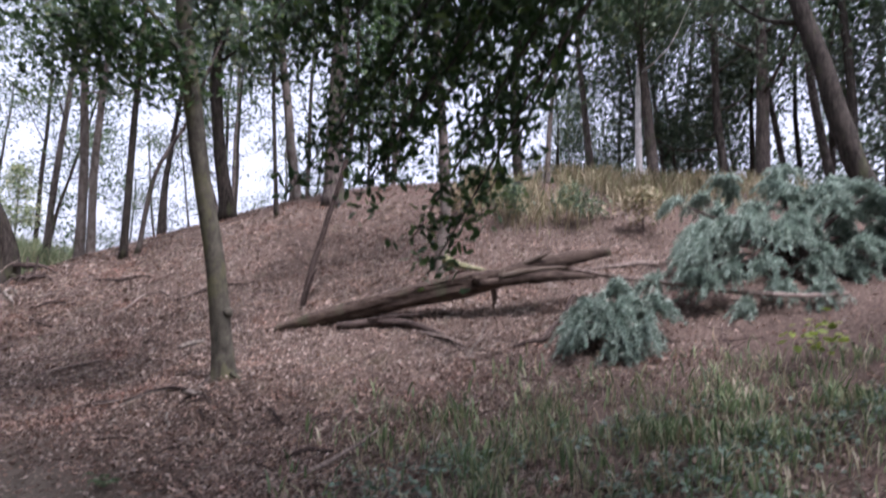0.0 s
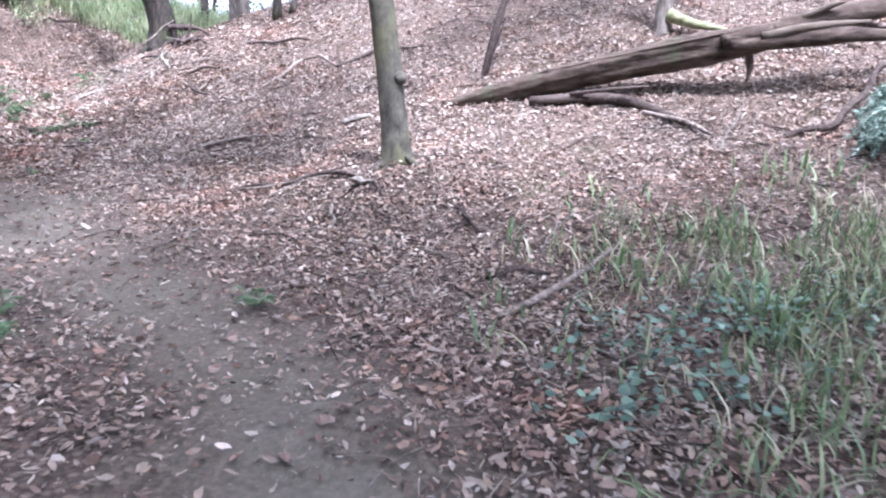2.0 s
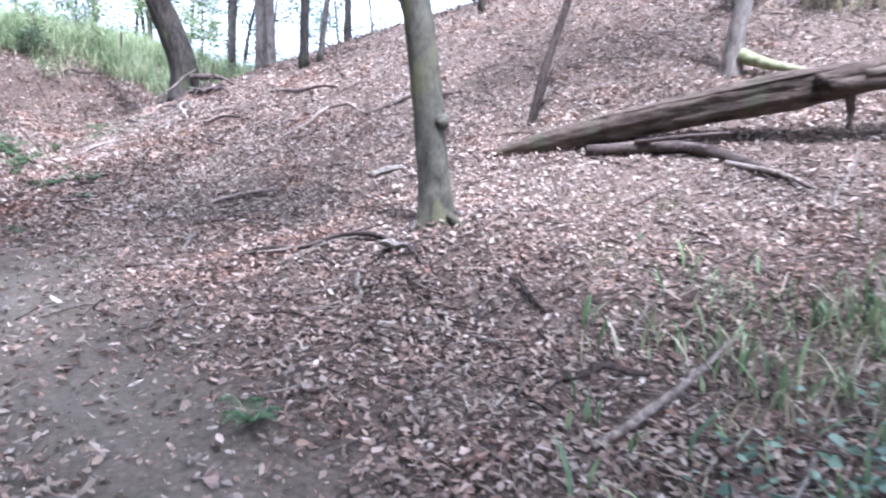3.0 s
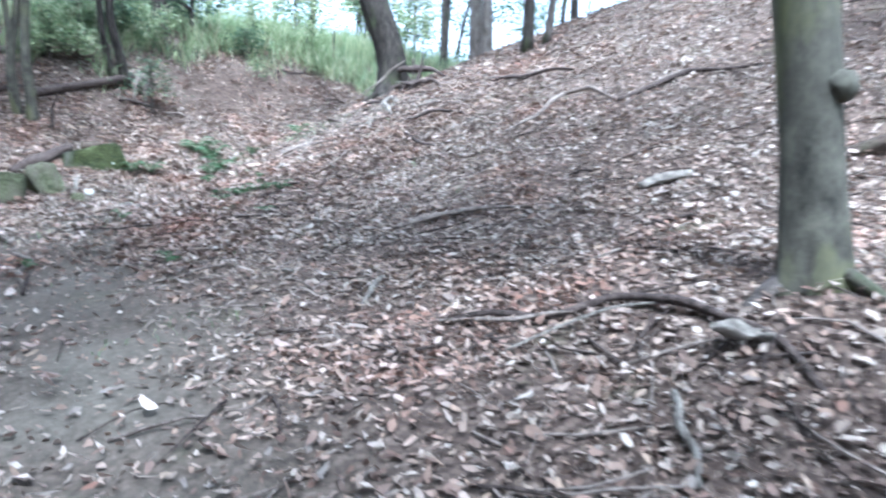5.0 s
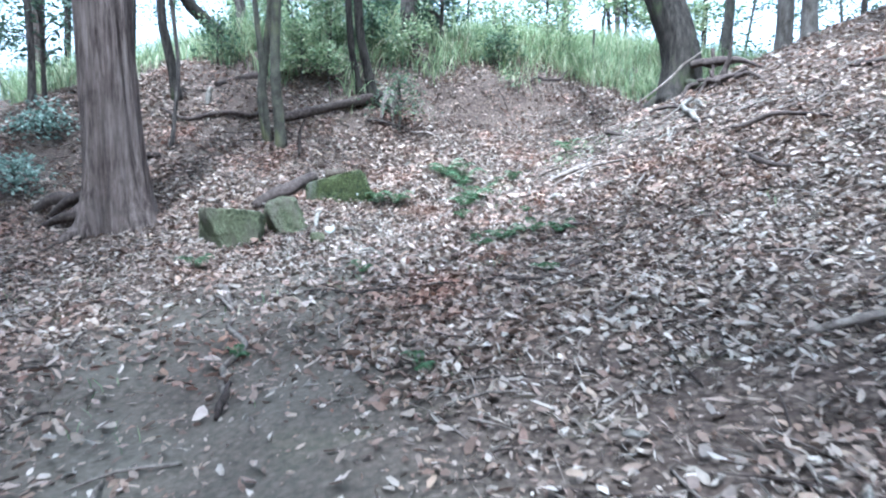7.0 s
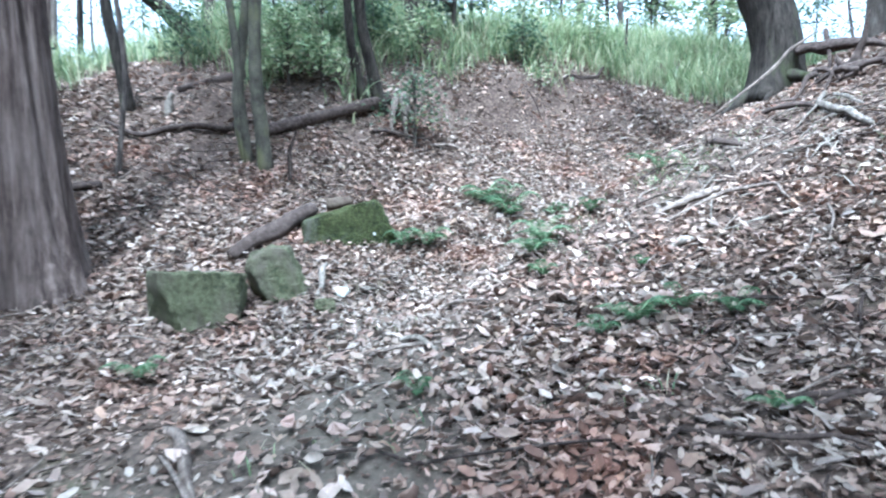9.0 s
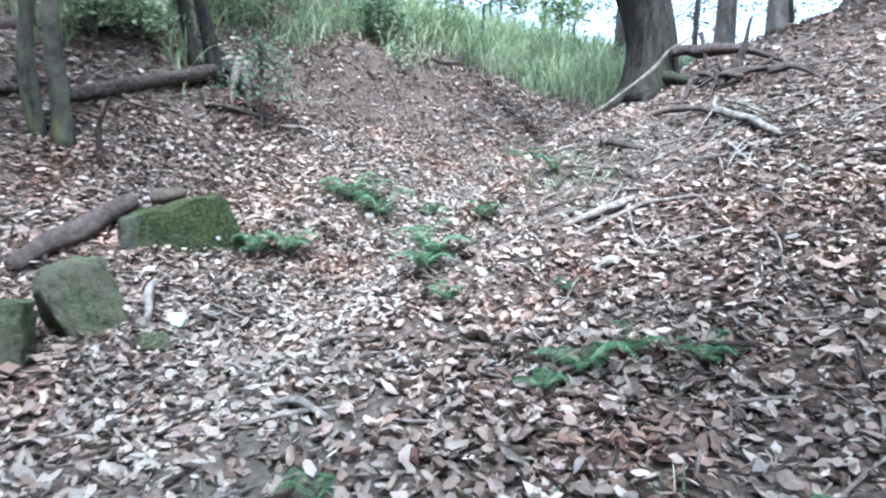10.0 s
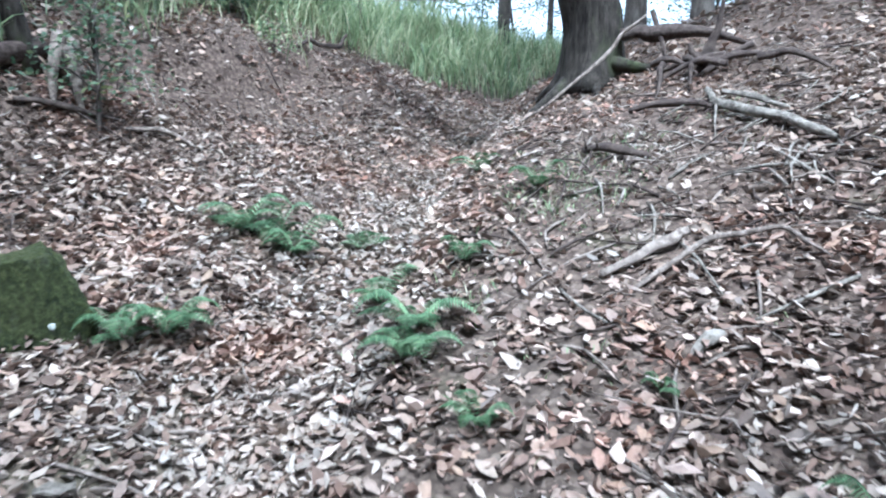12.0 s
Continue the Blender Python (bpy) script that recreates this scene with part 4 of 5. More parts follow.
# each block's front, towards the path, is its -y side
boulder(-11.87, 10.82, (0.39, 0.26, 0.34), 56, M["moss"], "squarish boulder thick with dark green moss", 2, 0.42, square=0.7, cuts=(((-0.3, 0.0, 1.0), 0.6), ((0.9, 0.0, 0.45), 0.9), ((0.0, -1.0, 0.1), 0.75)), crag=1.5)
boulder(-11.22, 9.78, (0.22, 0.2, 0.24), 64, M["palemoss"], "rounded pale green lichened boulder by the path", 4, 0.3, square=0.35, cuts=(((0.3, -1.0, 0.3), 0.72), ((-0.8, -0.2, -0.4), 0.75), ((0.9, -0.1, 0.45), 0.75)), crag=1.3)
boulder(-11.1, 9.15, (0.31, 0.23, 0.36), 74, M["palemoss"], "large flat-topped pale green boulder by the path", 7, 0.36, square=0.75, cuts=(((0.08, 0.1, 1.0), 0.58), ((0.05, -1.0, 0.2), 0.72), ((-0.9, -0.3, -0.35), 0.72), ((1.0, -0.2, -0.1), 0.86)), crag=1.5)
boulder(-10.95, 10.16, (0.05, 0.04, 0.035), 20, M["stone"], "small pale stone among the leaves", 3, 0.15, "stone", cuts=(((0.2, -1, 0.5), 0.6),))
boulder(-10.8, 9.93, (0.07, 0.05, 0.05), 60, M["palemoss"], "small mossy stone among the leaves", 5, 0.2, "stone", cuts=(((0.5, -1, 0.6), 0.6),))
boulder(-11.5, 10.84, (0.011, 0.009, 0.012), 0, M["stone"], "tiny white chip of stone on the mossy boulder", 6, -5.6, "stone")

# ---- dead wood ----
def branch(name, flat, radii, material, label, lift=0.02, twigs=(), category="fallen branch", seed=1, sides=9):
    """A branch lying on the ground through flat (x, y, height above the ground) points."""
    jit = np.random.default_rng(int(abs(flat[0][0]) * 100))
    pts, rad = [], []
    for k in range(len(flat) - 1):
        (x0, y0, z0), (x1, y1, z1) = flat[k], flat[k + 1]
        d = 0.06 * math.hypot(x1 - x0, y1 - y0)
        pts += [on_land(x0, y0, z0 + lift), on_land((x0 + x1) / 2 + jit.normal(0, d), (y0 + y1) / 2 + jit.normal(0, d), (z0 + z1) / 2 + lift + abs(jit.normal(0, d * 0.5)))]
        rad += [radii[k], (radii[k] + radii[k + 1]) / 2 * jit.uniform(0.85, 1.15)]
    pts.append(on_land(flat[-1][0], flat[-1][1], flat[-1][2] + lift))
    rad.append(radii[-1])
    ob = part(name, tube(pts, rad, sides, 0.05, 0.3, seed), material)
    tagged(ob, label, category)
    for tw in twigs:
        part("side_twig", tube([on_land(x, y, z + lift) for x, y, z in tw], [radii[0] * 0.55, radii[0] * 0.4, radii[0] * 0.15][:len(tw)] if len(tw) > 2 else [radii[0] * 0.5, radii[0] * 0.2], 6, 0.08, 0.1, seed), material, ob)
    return ob


def straight_log(name, a, b, r0, r1, material, label):
    """A stiff trunk resting on the ground at both ends; a, b: x, y and height of its axis."""
    a, b = on_land(*a), on_land(*b)
    mids = [a + (b - a) * u + np.array((0.02 * math.sin(7 * u), 0.02 * math.cos(5 * u), 0)) for u in (0, 0.25, 0.5, 0.75, 1)]
    return tagged(part(name, tube(mids, np.linspace(r0, r1, 5), 14, 0.06, 0.16, 3, 0.03), material), label, "fallen log")


straight_log("fallen_log", (-13.95, 12.75, 0.05), (-13.85, 10.95, 0.06), 0.08, 0.06, M["darkstick"], "dark fallen trunk lying along the bank")
straight_log("fallen_log", (-15.2, 11.6, 0.06), (-15.24, 10.5, 0.04), 0.09, 0.05, M["darkstick"], "dark fallen trunk lying along the bank")
branch("rotten_log", [(-12.0, 9.75, 0), (-12.15, 10.2, 0.03), (-12.35, 10.7, 0.05)], [0.05, 0.085, 0.08], M["darkstick"], "short rotten log against the mossy boulder", 0.05, category="fallen log")
branch("split_wood", [(-12.42, 10.92, 0.06), (-12.3, 11.12, 0.1)], [0.06, 0.035], M["heart"], "pale split piece of wood behind the boulder", 0.02)
branch("fallen_branch", [(-14.85, 9.55, 0.05), (-14.43, 10.1, 0.05), (-14.23, 10.67, 0.04), (-14.15, 11.0, 0.02)], [0.02, 0.035, 0.04, 0.02], M["darkstick"], "long bare branch lying on the bank", 0.03)
branch("snag", [(-9.13, 14.78, 0), (-9.10, 14.79, 0.2), (-9.05, 14.79, 0.32), (-9.01, 14.79, 0.58)], [0.08, 0.035, 0.03, 0.01], M["darkstick"], "dark broken upright snag among roots", 0, [[(-9.13, 14.77, 0.05), (-9.22, 14.72, 0.14), (-9.26, 14.72, 0.25)], [(-9.10, 14.77, 0.08), (-9.30, 14.84, 0.08), (-9.50, 14.87, 0.04)]], "snag")
branch("fallen_branch", [(-10.69, 14.46, 0.0), (-10.34, 14.45, 0.1), (-10.0, 14.72, 0.26), (-9.8, 14.95, 0.45), (-9.62, 15.1, 0.5)], [0.01, 0.013, 0.015, 0.015, 0.008], M["stick"], "pale curved branch leaning by the oak", 0.0)
branch("fallen_branch", [(-9.86, 15.25, 0.36), (-9.6, 15.28, 0.27), (-9.35, 15.22, 0.24), (-9.05, 15.2, 0.14), (-8.78, 15.1, 0.03)], [0.05, 0.06, 0.05, 0.032, 0.014], M["darkstick"], "dark crooked branch propped behind the snag", 0.0, [[(-9.60, 15.34, 0.45), (-9.50, 15.20, 0.2), (-9.45, 15.10, 0.0)]])
branch("fallen_branch", [(-9.1, 14.06, 0.03), (-9.03, 13.76, 0.04), (-8.79, 13.46, 0.04), (-8.56, 13.25, 0.03), (-8.41, 13.13, 0.0)], [0.018, 0.026, 0.032, 0.03, 0.02], M["greystick"], "bleached forked branch on the leafy slope", 0.02, [[(-9.03, 13.76, 0.04), (-9.03, 13.5, 0.03), (-9.02, 13.25, 0.0)]])
branch("fallen_branch", [(-9.6, 13.95, 0.0), (-9.3, 13.85, 0.03), (-9.05, 13.75, 0.02)], [0.02, 0.025, 0.015], M["darkstick"], "dark root-like branch below the snag", 0.02)
branch("fallen_branch", [(-9.46, 11.98, 0.0), (-9.31, 12.06, 0.02), (-9.17, 12.18, 0.03), (-9.11, 12.27, 0.02)], [0.018, 0.022, 0.026, 0.02], M["stick"], "knobbly pale branch lying on leaves", 0.02)
branch("fallen_branch", [(-9.31, 11.89, 0.0), (-9.02, 12.17, 0.03), (-8.72, 12.26, 0.04), (-8.54, 12.1, 0.02)], [0.01, 0.014, 0.012, 0.005], M["stick"], "thin pale forked stick lying on leaves", 0.015, [[(-8.75, 12.25, 0.04), (-8.5, 12.3, 0.05), (-8.3, 12.3, 0.03)]])
branch("root_stub", [(-9.81, 13.34, 0.0), (-9.61, 13.17, 0.04), (-9.37, 13.15, 0.0)], [0.02, 0.03, 0.015], M["darkstick"], "dark gnarled root stub in the slope", 0.02, [[(-9.78, 13.3, 0.02), (-9.8, 13.3, 0.12)], [(-9.7, 13.25, 0.02), (-9.71, 13.25, 0.1)]], "root")
branch("bleached_wood", [(-9.05, 11.51, 0.0), (-8.99, 11.57, 0.03), (-8.94, 11.63, 0.0)], [0.015, 0.028, 0.012], M["greystick"], "small bleached lump of dead wood", 0.015)
branch("old_stump", [(-13.72, 12.82, 0.0), (-13.75, 12.85, 0.14), (-13.72, 12.9, 0.26)], [0.1, 0.08, 0.03], M["stick"], "grey splintered old stump on the bank", 0, [[(-13.65, 12.78, 0.28), (-13.5, 12.7, 0.14), (-13.4, 12.66, 0.0)], [(-13.75, 12.78, 0.32), (-13.62, 12.6, 0.14), (-13.5, 12.5, 0.0)]], "stump")
branch("fallen_branch", [(-13.65, 12.3, 0.04), (-13.42, 12.55, 0.05), (-13.25, 12.9, 0.02)], [0.018, 0.025, 0.012], M["darkstick"], "dark thin branch lying by the stump", 0.02, [[(-13.4, 12.6, 0.03), (-13.2, 12.72, 0.02), (-12.95, 12.8, 0.0)]])
branch("dead_sapling", [(-13.06, 10.85, 0.0), (-13.08, 10.87, 0.3), (-13.0, 10.92, 0.55)], [0.025, 0.02, 0.01], M["darkstick"], "short dead sapling stick standing on the bank", 0, category="snag")
branch("fallen_branch", [(-1.36, 6.1, 0.0), (-1.1, 6.5, 0.05), (-0.85, 6.85, 0.09), (-0.68, 7.1, 0.12)], [0.02, 0.024, 0.02, 0.012], M["stick"], "pale stick lying at the grass edge", 0.02)
branch("fallen_branch", [(-0.7, 5.7, 0.0), (-0.45, 6.2, 0.06), (-0.3, 6.6, 0.1)], [0.008, 0.008, 0.004], M["greystick"], "thin pale twig among grass", 0.02)
branch("fallen_branch", [(-1.55, 6.75, 0.0), (-1.35, 6.9, 0.02), (-1.1, 6.9, 0.0)], [0.015, 0.02, 0.012], M["darkstick"], "dark short stick on leaf litter", 0.02)
branch("fallen_branch", [(-7.5, 7.68, 0.02), (-7.63, 7.77, 0.06), (-7.7, 7.82, 0.1)], [0.016, 0.02, 0.012], M["darkstick"], "short dark root stub on the path", 0.0)
branch("path_root", [(-7.63, 7.76, 0.0), (-7.9, 7.85, 0.01), (-8.14, 7.94, 0.02), (-8.35, 8.16, 0.02), (-9.0, 8.34, 0.015), (-9.55, 8.39, 0.0)], [0.012, 0.02, 0.02, 0.02, 0.014, 0.006], M["stick"], "worn bare root snaking across the path", 0.0, category="root")
branch("fallen_branch", [(-6.7, 6.99, 0.0), (-7.0, 7.07, 0.015), (-7.28, 7.15, 0.0)], [0.01, 0.013, 0.008], M["stick"], "short pale stick on the path", 0.015, [[(-7.03, 7.06, 0.01), (-7.0, 6.89, 0.01)]])
branch("fallen_branch", [(-3.18, 7.87, 0.0), (-3.1, 7.65, 0.02), (-2.99, 7.43, 0.0)], [0.014, 0.016, 0.01], M["greystick"], "short bleached stick among leaves", 0.015)
branch("fallen_branch", [(-5.2, 8.75, 0.0), (-5.12, 8.55, 0.02), (-5.03, 8.3, 0.0)], [0.012, 0.018, 0.014], M["greystick"], "short bleached stick among leaves", 0.015)
branch("fallen_branch", [(-4.42, 8.22, 0.0), (-3.9, 8.34, 0.03), (-3.6, 8.5, 0.04), (-3.1, 8.3, 0.03), (-2.69, 7.93, 0.0)], [0.012, 0.018, 0.022, 0.02, 0.008], M["darkstick"], "long dark root-like branch by the grey tree", 0.01, [[(-3.6, 8.5, 0.04), (-3.2, 8.62, 0.03), (-2.95, 8.6, 0.0)]])
branch("fallen_branch", [(-4.05, 10.37, 0.0), (-3.88, 10.44, 0.03), (-3.72, 10.52, 0.0)], [0.03, 0.035, 0.025], M["greystick"], "short pale log piece on the slope", 0.02)
branch("fallen_branch", [(-5.95, 11.8, 0.0), (-5.72, 12.15, 0.04), (-5.58, 12.55, 0.08), (-5.3, 12.6, 0.1), (-4.97, 12.35, 0.03)], [0.012, 0.02, 0.026, 0.026, 0.015], M["stick"], "crooked pale branch on the hillside", 0.02)
branch("fallen_branch", [(-4.9, 12.3, 0.0), (-4.3, 12.7, 0.03), (-3.6, 12.8, 0.0)], [0.02, 0.03, 0.01], M["darkstick"], "dark thin branch on the hillside", 0.02)
branch("fallen_branch", [(1.0, 9.6, 0.0), (1.45, 9.65, 0.05), (1.8, 9.95, 0.2), (2.0, 10.2, 0.4)], [0.025, 0.035, 0.04, 0.03], M["darkstick"], "curved dark branch below the log", 0.02)
branch("fallen_branch", [(0.35, 9.3, 0.0), (0.5, 9.5, 0.2), (0.62, 9.75, 0.4)], [0.01, 0.012, 0.005], M["greystick"], "pale forked twig sticking up from litter", 0.01, [[(0.42, 9.4, 0.1), (0.38, 9.45, 0.28), (0.36, 9.5, 0.4)]])
branch("fallen_branch", [(1.4, 11.0, 0.55), (2.6, 10.3, 0.5), (4.2, 9.6, 0.25), (5.6, 9.2, 0.1)], [0.03, 0.035, 0.035, 0.02], M["stick"], "long pale pole among felled branches", 0.05)
branch("fallen_branch", [(3.4, 10.5, 0.5), (2.7, 10.3, 0.65), (2.2, 10.2, 0.7)], [0.03, 0.03, 0.015], M["stick"], "long pale pole among felled branches", 0.05)
branch("fallen_branch", [(-5.8, 9.6, 0.0), (-5.2, 9.9, 0.02), (-4.7, 10.0, 0.0)], [0.015, 0.02, 0.01], M["stick"], "thin stick lying on leaf litter", 0.02)
branch("fallen_branch", [(-7.6, 12.3, 0.0), (-7.2, 12.0, 0.02), (-6.6, 11.8, 0.0)], [0.015, 0.02, 0.01], M["darkstick"], "thin stick lying on leaf litter", 0.02)
branch("fallen_branch", [(-7.3, 13.9, 0.0), (-6.6, 13.6, 0.03), (-5.9, 13.6, 0.0)], [0.02, 0.03, 0.012], M["darkstick"], "dark branch lying across the slope", 0.02)
branch("fallen_branch", [(-8.0, 9.75, 0.0), (-7.6, 9.9, 0.02), (-7.2, 9.9, 0.0)], [0.008, 0.011, 0.006], M["darkstick"], "dark short stick on leaf litter", 0.015)
branch("fallen_branch", [(-9.9, 9.55, 0.0), (-9.55, 9.75, 0.03), (-9.4, 10.05, 0.0)], [0.008, 0.01, 0.005], M["stick"], "thin crooked twig on the path", 0.015)
branch("fallen_branch", [(-13.2, 12.85, 0.02), (-13.05, 13.05, 0.05), (-12.85, 13.2, 0.02)], [0.012, 0.02, 0.01], M["stick"], "thin stick lying on the bank", 0.015)
tangle = np.random.default_rng(33)
for k in range(9):
    x0, y0, turn = -9.2 + tangle.normal(0, 0.22), 14.72 + tangle.normal(0, 0.18), tangle.uniform(2.6, 6.6)
    run = [(x0 + math.cos(turn) * d, y0 + math.sin(turn) * d) for d in (0.0, 0.22, 0.5)]
    branch("dead_root", [(run[0][0], run[0][1], 0.1), (run[1][0], run[1][1], 0.08 + 0.08 * tangle.uniform()), (run[2][0], run[2][1], 0.0)], [0.026, 0.022, 0.008], M["darkstick"], "gnarled dead root in the tangle below the oak", 0.01, category="root")
branch("fallen_branch", [(-9.0, 14.0, 0.03), (-8.8, 13.75, 0.05), (-8.62, 13.55, 0.02)], [0.014, 0.02, 0.012], M["greystick"], "bleached branch on the leafy slope", 0.02)
branch("bleached_wood", [(-14.78, 10.2, 0.0), (-14.8, 10.23, 0.12), (-14.78, 10.27, 0.24)], [0.04, 0.045, 0.02], M["greystick"], "short upright bleached splinter on the bank", 0.0)
branch("fallen_branch", [(-13.9, 8.8, 0.02), (-13.8, 9.0, 0.03), (-13.7, 9.2, 0.02)], [0.03, 0.035, 0.03], M["darkstick"], "short dark log piece on the bank", 0.02)
branch("fallen_branch", [(-13.75, 16.0, 0.05), (-13.7, 16.4, 0.1), (-13.62, 16.75, 0.14), (-13.6, 16.9, 0.28)], [0.015, 0.025, 0.03, 0.02], M["darkstick"], "dark branch along the lip of the bank", 0.02)
branch("fallen_branch", [(-4.43, 8.2, 0.0), (-4.04, 8.25, 0.03), (-3.77, 8.36, 0.03)], [0.008, 0.011, 0.006], M["stick"], "thin pale stick among leaves by the grey tree", 0.025)
branch("fallen_branch", [(-3.95, 8.02, 0.0), (-3.7, 8.24, 0.04), (-3.4, 8.42, 0.02)], [0.006, 0.008, 0.005], M["greystick"], "thin pale stick among leaves by the grey tree", 0.025)
branch("fallen_branch", [(-2.58, 8.9, 0.06), (-2.4, 8.5, 0.06), (-2.2, 8.18, 0.0)], [0.008, 0.01, 0.005], M["stick"], "thin pale stick beside the grey tree's foot", 0.02, [[(-2.4, 8.5, 0.06), (-2.25, 8.55, 0.1), (-2.12, 8.62, 0.12)]])
branch("fallen_branch", [(-2.05, 7.94, 0.0), (-1.9, 7.75, 0.03), (-1.73, 7.56, 0.0)], [0.014, 0.018, 0.01], M["darkstick"], "short dark stick on leaf litter", 0.02)
branch("fallen_branch", [(-1.19, 7.15, 0.0), (-1.12, 7.5, 0.06), (-1.1, 7.89, 0.12)], [0.006, 0.007, 0.003], M["greystick"], "thin pale twig at the grass edge", 0.02, [[(-1.12, 7.5, 0.06), (-1.0, 7.7, 0.12), (-0.92, 7.85, 0.15)]])
branch("fallen_branch", [(-7.73, 10.17, 0.0), (-7.6, 10.24, 0.02), (-7.4, 10.3, 0.0)], [0.012, 0.014, 0.008], M["darkstick"], "dark short stick on leaf litter", 0.02)
for x, y, ln in ((-2.62, 8.55, 0.3), (-2.95, 8.5, 0.28), (-2.7, 8.86, 0.26)):
    way = np.array((x + 2.77, y - 8.66)) / math.hypot(x + 2.77, y - 8.66)
    q = [np.array((-2.77, 8.66)) + way * d for d in (0.08, 0.1 + ln * 0.5, 0.1 + ln)]
    part("root", tube([on_land(*q[0], 0.07), on_land(*q[1], 0.02), on_land(*q[2], -0.03)], [0.055, 0.036, 0.014], 9, 0.06, 0.25, 5), M["dark"], grey)
branch("fallen_post", [(-14.31, 18.55, 0.0), (-14.31, 18.55, 0.5), (-14.3, 18.56, 1.0)], [0.03, 0.03, 0.026], M["dark"], "dark thin post standing among bamboo grass", 0, category="post")

def curled_bark(x, y, turn, size, label):
    """A flake of bark curled into an open trough."""
    verts, faces, n, m = [], [], 9, 7
    for i in range(n):
        for j in range(m):
            u, v = i / (n - 1) - 0.5, j / (m - 1) - 0.5
            a = v * 2.4
            w = 1 - 0.5 * abs(u) ** 1.5 * 2
            verts.append((u * size, math.sin(a) * size * 0.28 * w, (1 - math.cos(a)) * size * 0.3 + 0.06 * size * math.sin(9 * u + 5 * v)))
    faces = [(i * m + j, i * m + j + 1, (i + 1) * m + j + 1, (i + 1) * m + j) for i in range(n - 1) for j in range(m - 1)]
    q = pose(0, 0, 0, 8, 6, turn)
    ob = part("bark_flake", (np.array([(q @ Vector(v))[:] for v in verts]) + on_land(x, y, 0.05), faces), M["greystick"])
    md = ob.modifiers.new("thickness", "SOLIDIFY")
    md.thickness = 0.006
    return tagged(ob, label, "bark flake")


curled_bark(-3.0, 8.13, 20, 0.22, "pale curled flake of bark among leaves")
curled_bark(-5.85, 8.55, 70, 0.09, "small pale flake of bark among leaves")
curled_bark(-10.9, 10.35, 50, 0.12, "small pale flake of bark among leaves")

branch("fallen_branch", [(-9.06, 8.68, 0.0), (-8.8, 8.96, 0.015), (-8.56, 9.03, 0.01), (-8.3, 9.38, 0.02), (-8.04, 9.6, 0.02)], [0.006, 0.008, 0.009, 0.008, 0.004], M["darkstick"], "long thin dark stick lying across the path", 0.012, [[(-8.35, 9.34, 0.02), (-8.2, 9.2, 0.02), (-7.95, 9.1, 0.01)]])
branch("path_root", [(-9.75, 8.47, 0.0), (-9.5, 8.47, 0.03), (-9.35, 8.43, 0.03), (-9.1, 8.38, 0.01)], [0.02, 0.03, 0.028, 0.015], M["stick"], "worn bare root humped out of the path", 0.0, category="root")
branch("fallen_branch", [(-10.16, 10.46, 0.0), (-9.95, 10.47, 0.02), (-9.75, 10.53, 0.0)], [0.008, 0.013, 0.008], M["stick"], "short dead stick on the leaf drift", 0.03)
branch("fallen_branch", [(-9.74, 9.77, 0.0), (-9.6, 9.83, 0.02), (-9.4, 9.82, 0.0)], [0.008, 0.016, 0.012], M["greystick"], "short bleached stick on leaves", 0.03, [[(-9.6, 9.83, 0.02), (-9.55, 9.95, 0.04), (-9.5, 10.08, 0.03)]])
branch("bleached_wood", [(-10.95, 9.95, 0.02), (-11.1, 10.08, 0.08), (-11.22, 10.2, 0.12)], [0.02, 0.022, 0.012], M["greystick"], "short upright bleached splinter beside the pale stone", 0.0)
branch("fallen_branch", [(-8.49, 10.89, 0.0), (-8.3, 10.92, 0.02), (-8.05, 10.95, 0.0)], [0.01, 0.014, 0.008], M["darkstick"], "short dark stick beside ferns", 0.025)
branch("fallen_branch", [(-8.29, 12.03, 0.0), (-8.18, 11.82, 0.03), (-8.1, 11.55, 0.0)], [0.006, 0.008, 0.004], M["stick"], "thin curved twig on the slope", 0.02)
branch("fallen_branch", [(-8.0, 12.75, 0.0), (-7.7, 12.68, 0.04), (-7.2, 12.75, 0.03), (-6.8, 12.6, 0.0)], [0.012, 0.02, 0.018, 0.008], M["darkstick"], "dark branch lying across the slope", 0.02)
branch("fallen_branch", [(-7.69, 10.1, 0.0), (-7.5, 10.28, 0.02), (-7.1, 10.45, 0.0)], [0.01, 0.012, 0.006], M["darkstick"], "dark short stick on leaf litter", 0.02)
branch("fallen_branch", [(-9.27, 9.0, 0.0), (-9.35, 9.2, 0.02), (-9.3, 9.4, 0.0)], [0.005, 0.007, 0.003], M["greystick"], "thin pale twig on the path", 0.02, [[(-9.35, 9.2, 0.02), (-9.5, 9.3, 0.02)]])

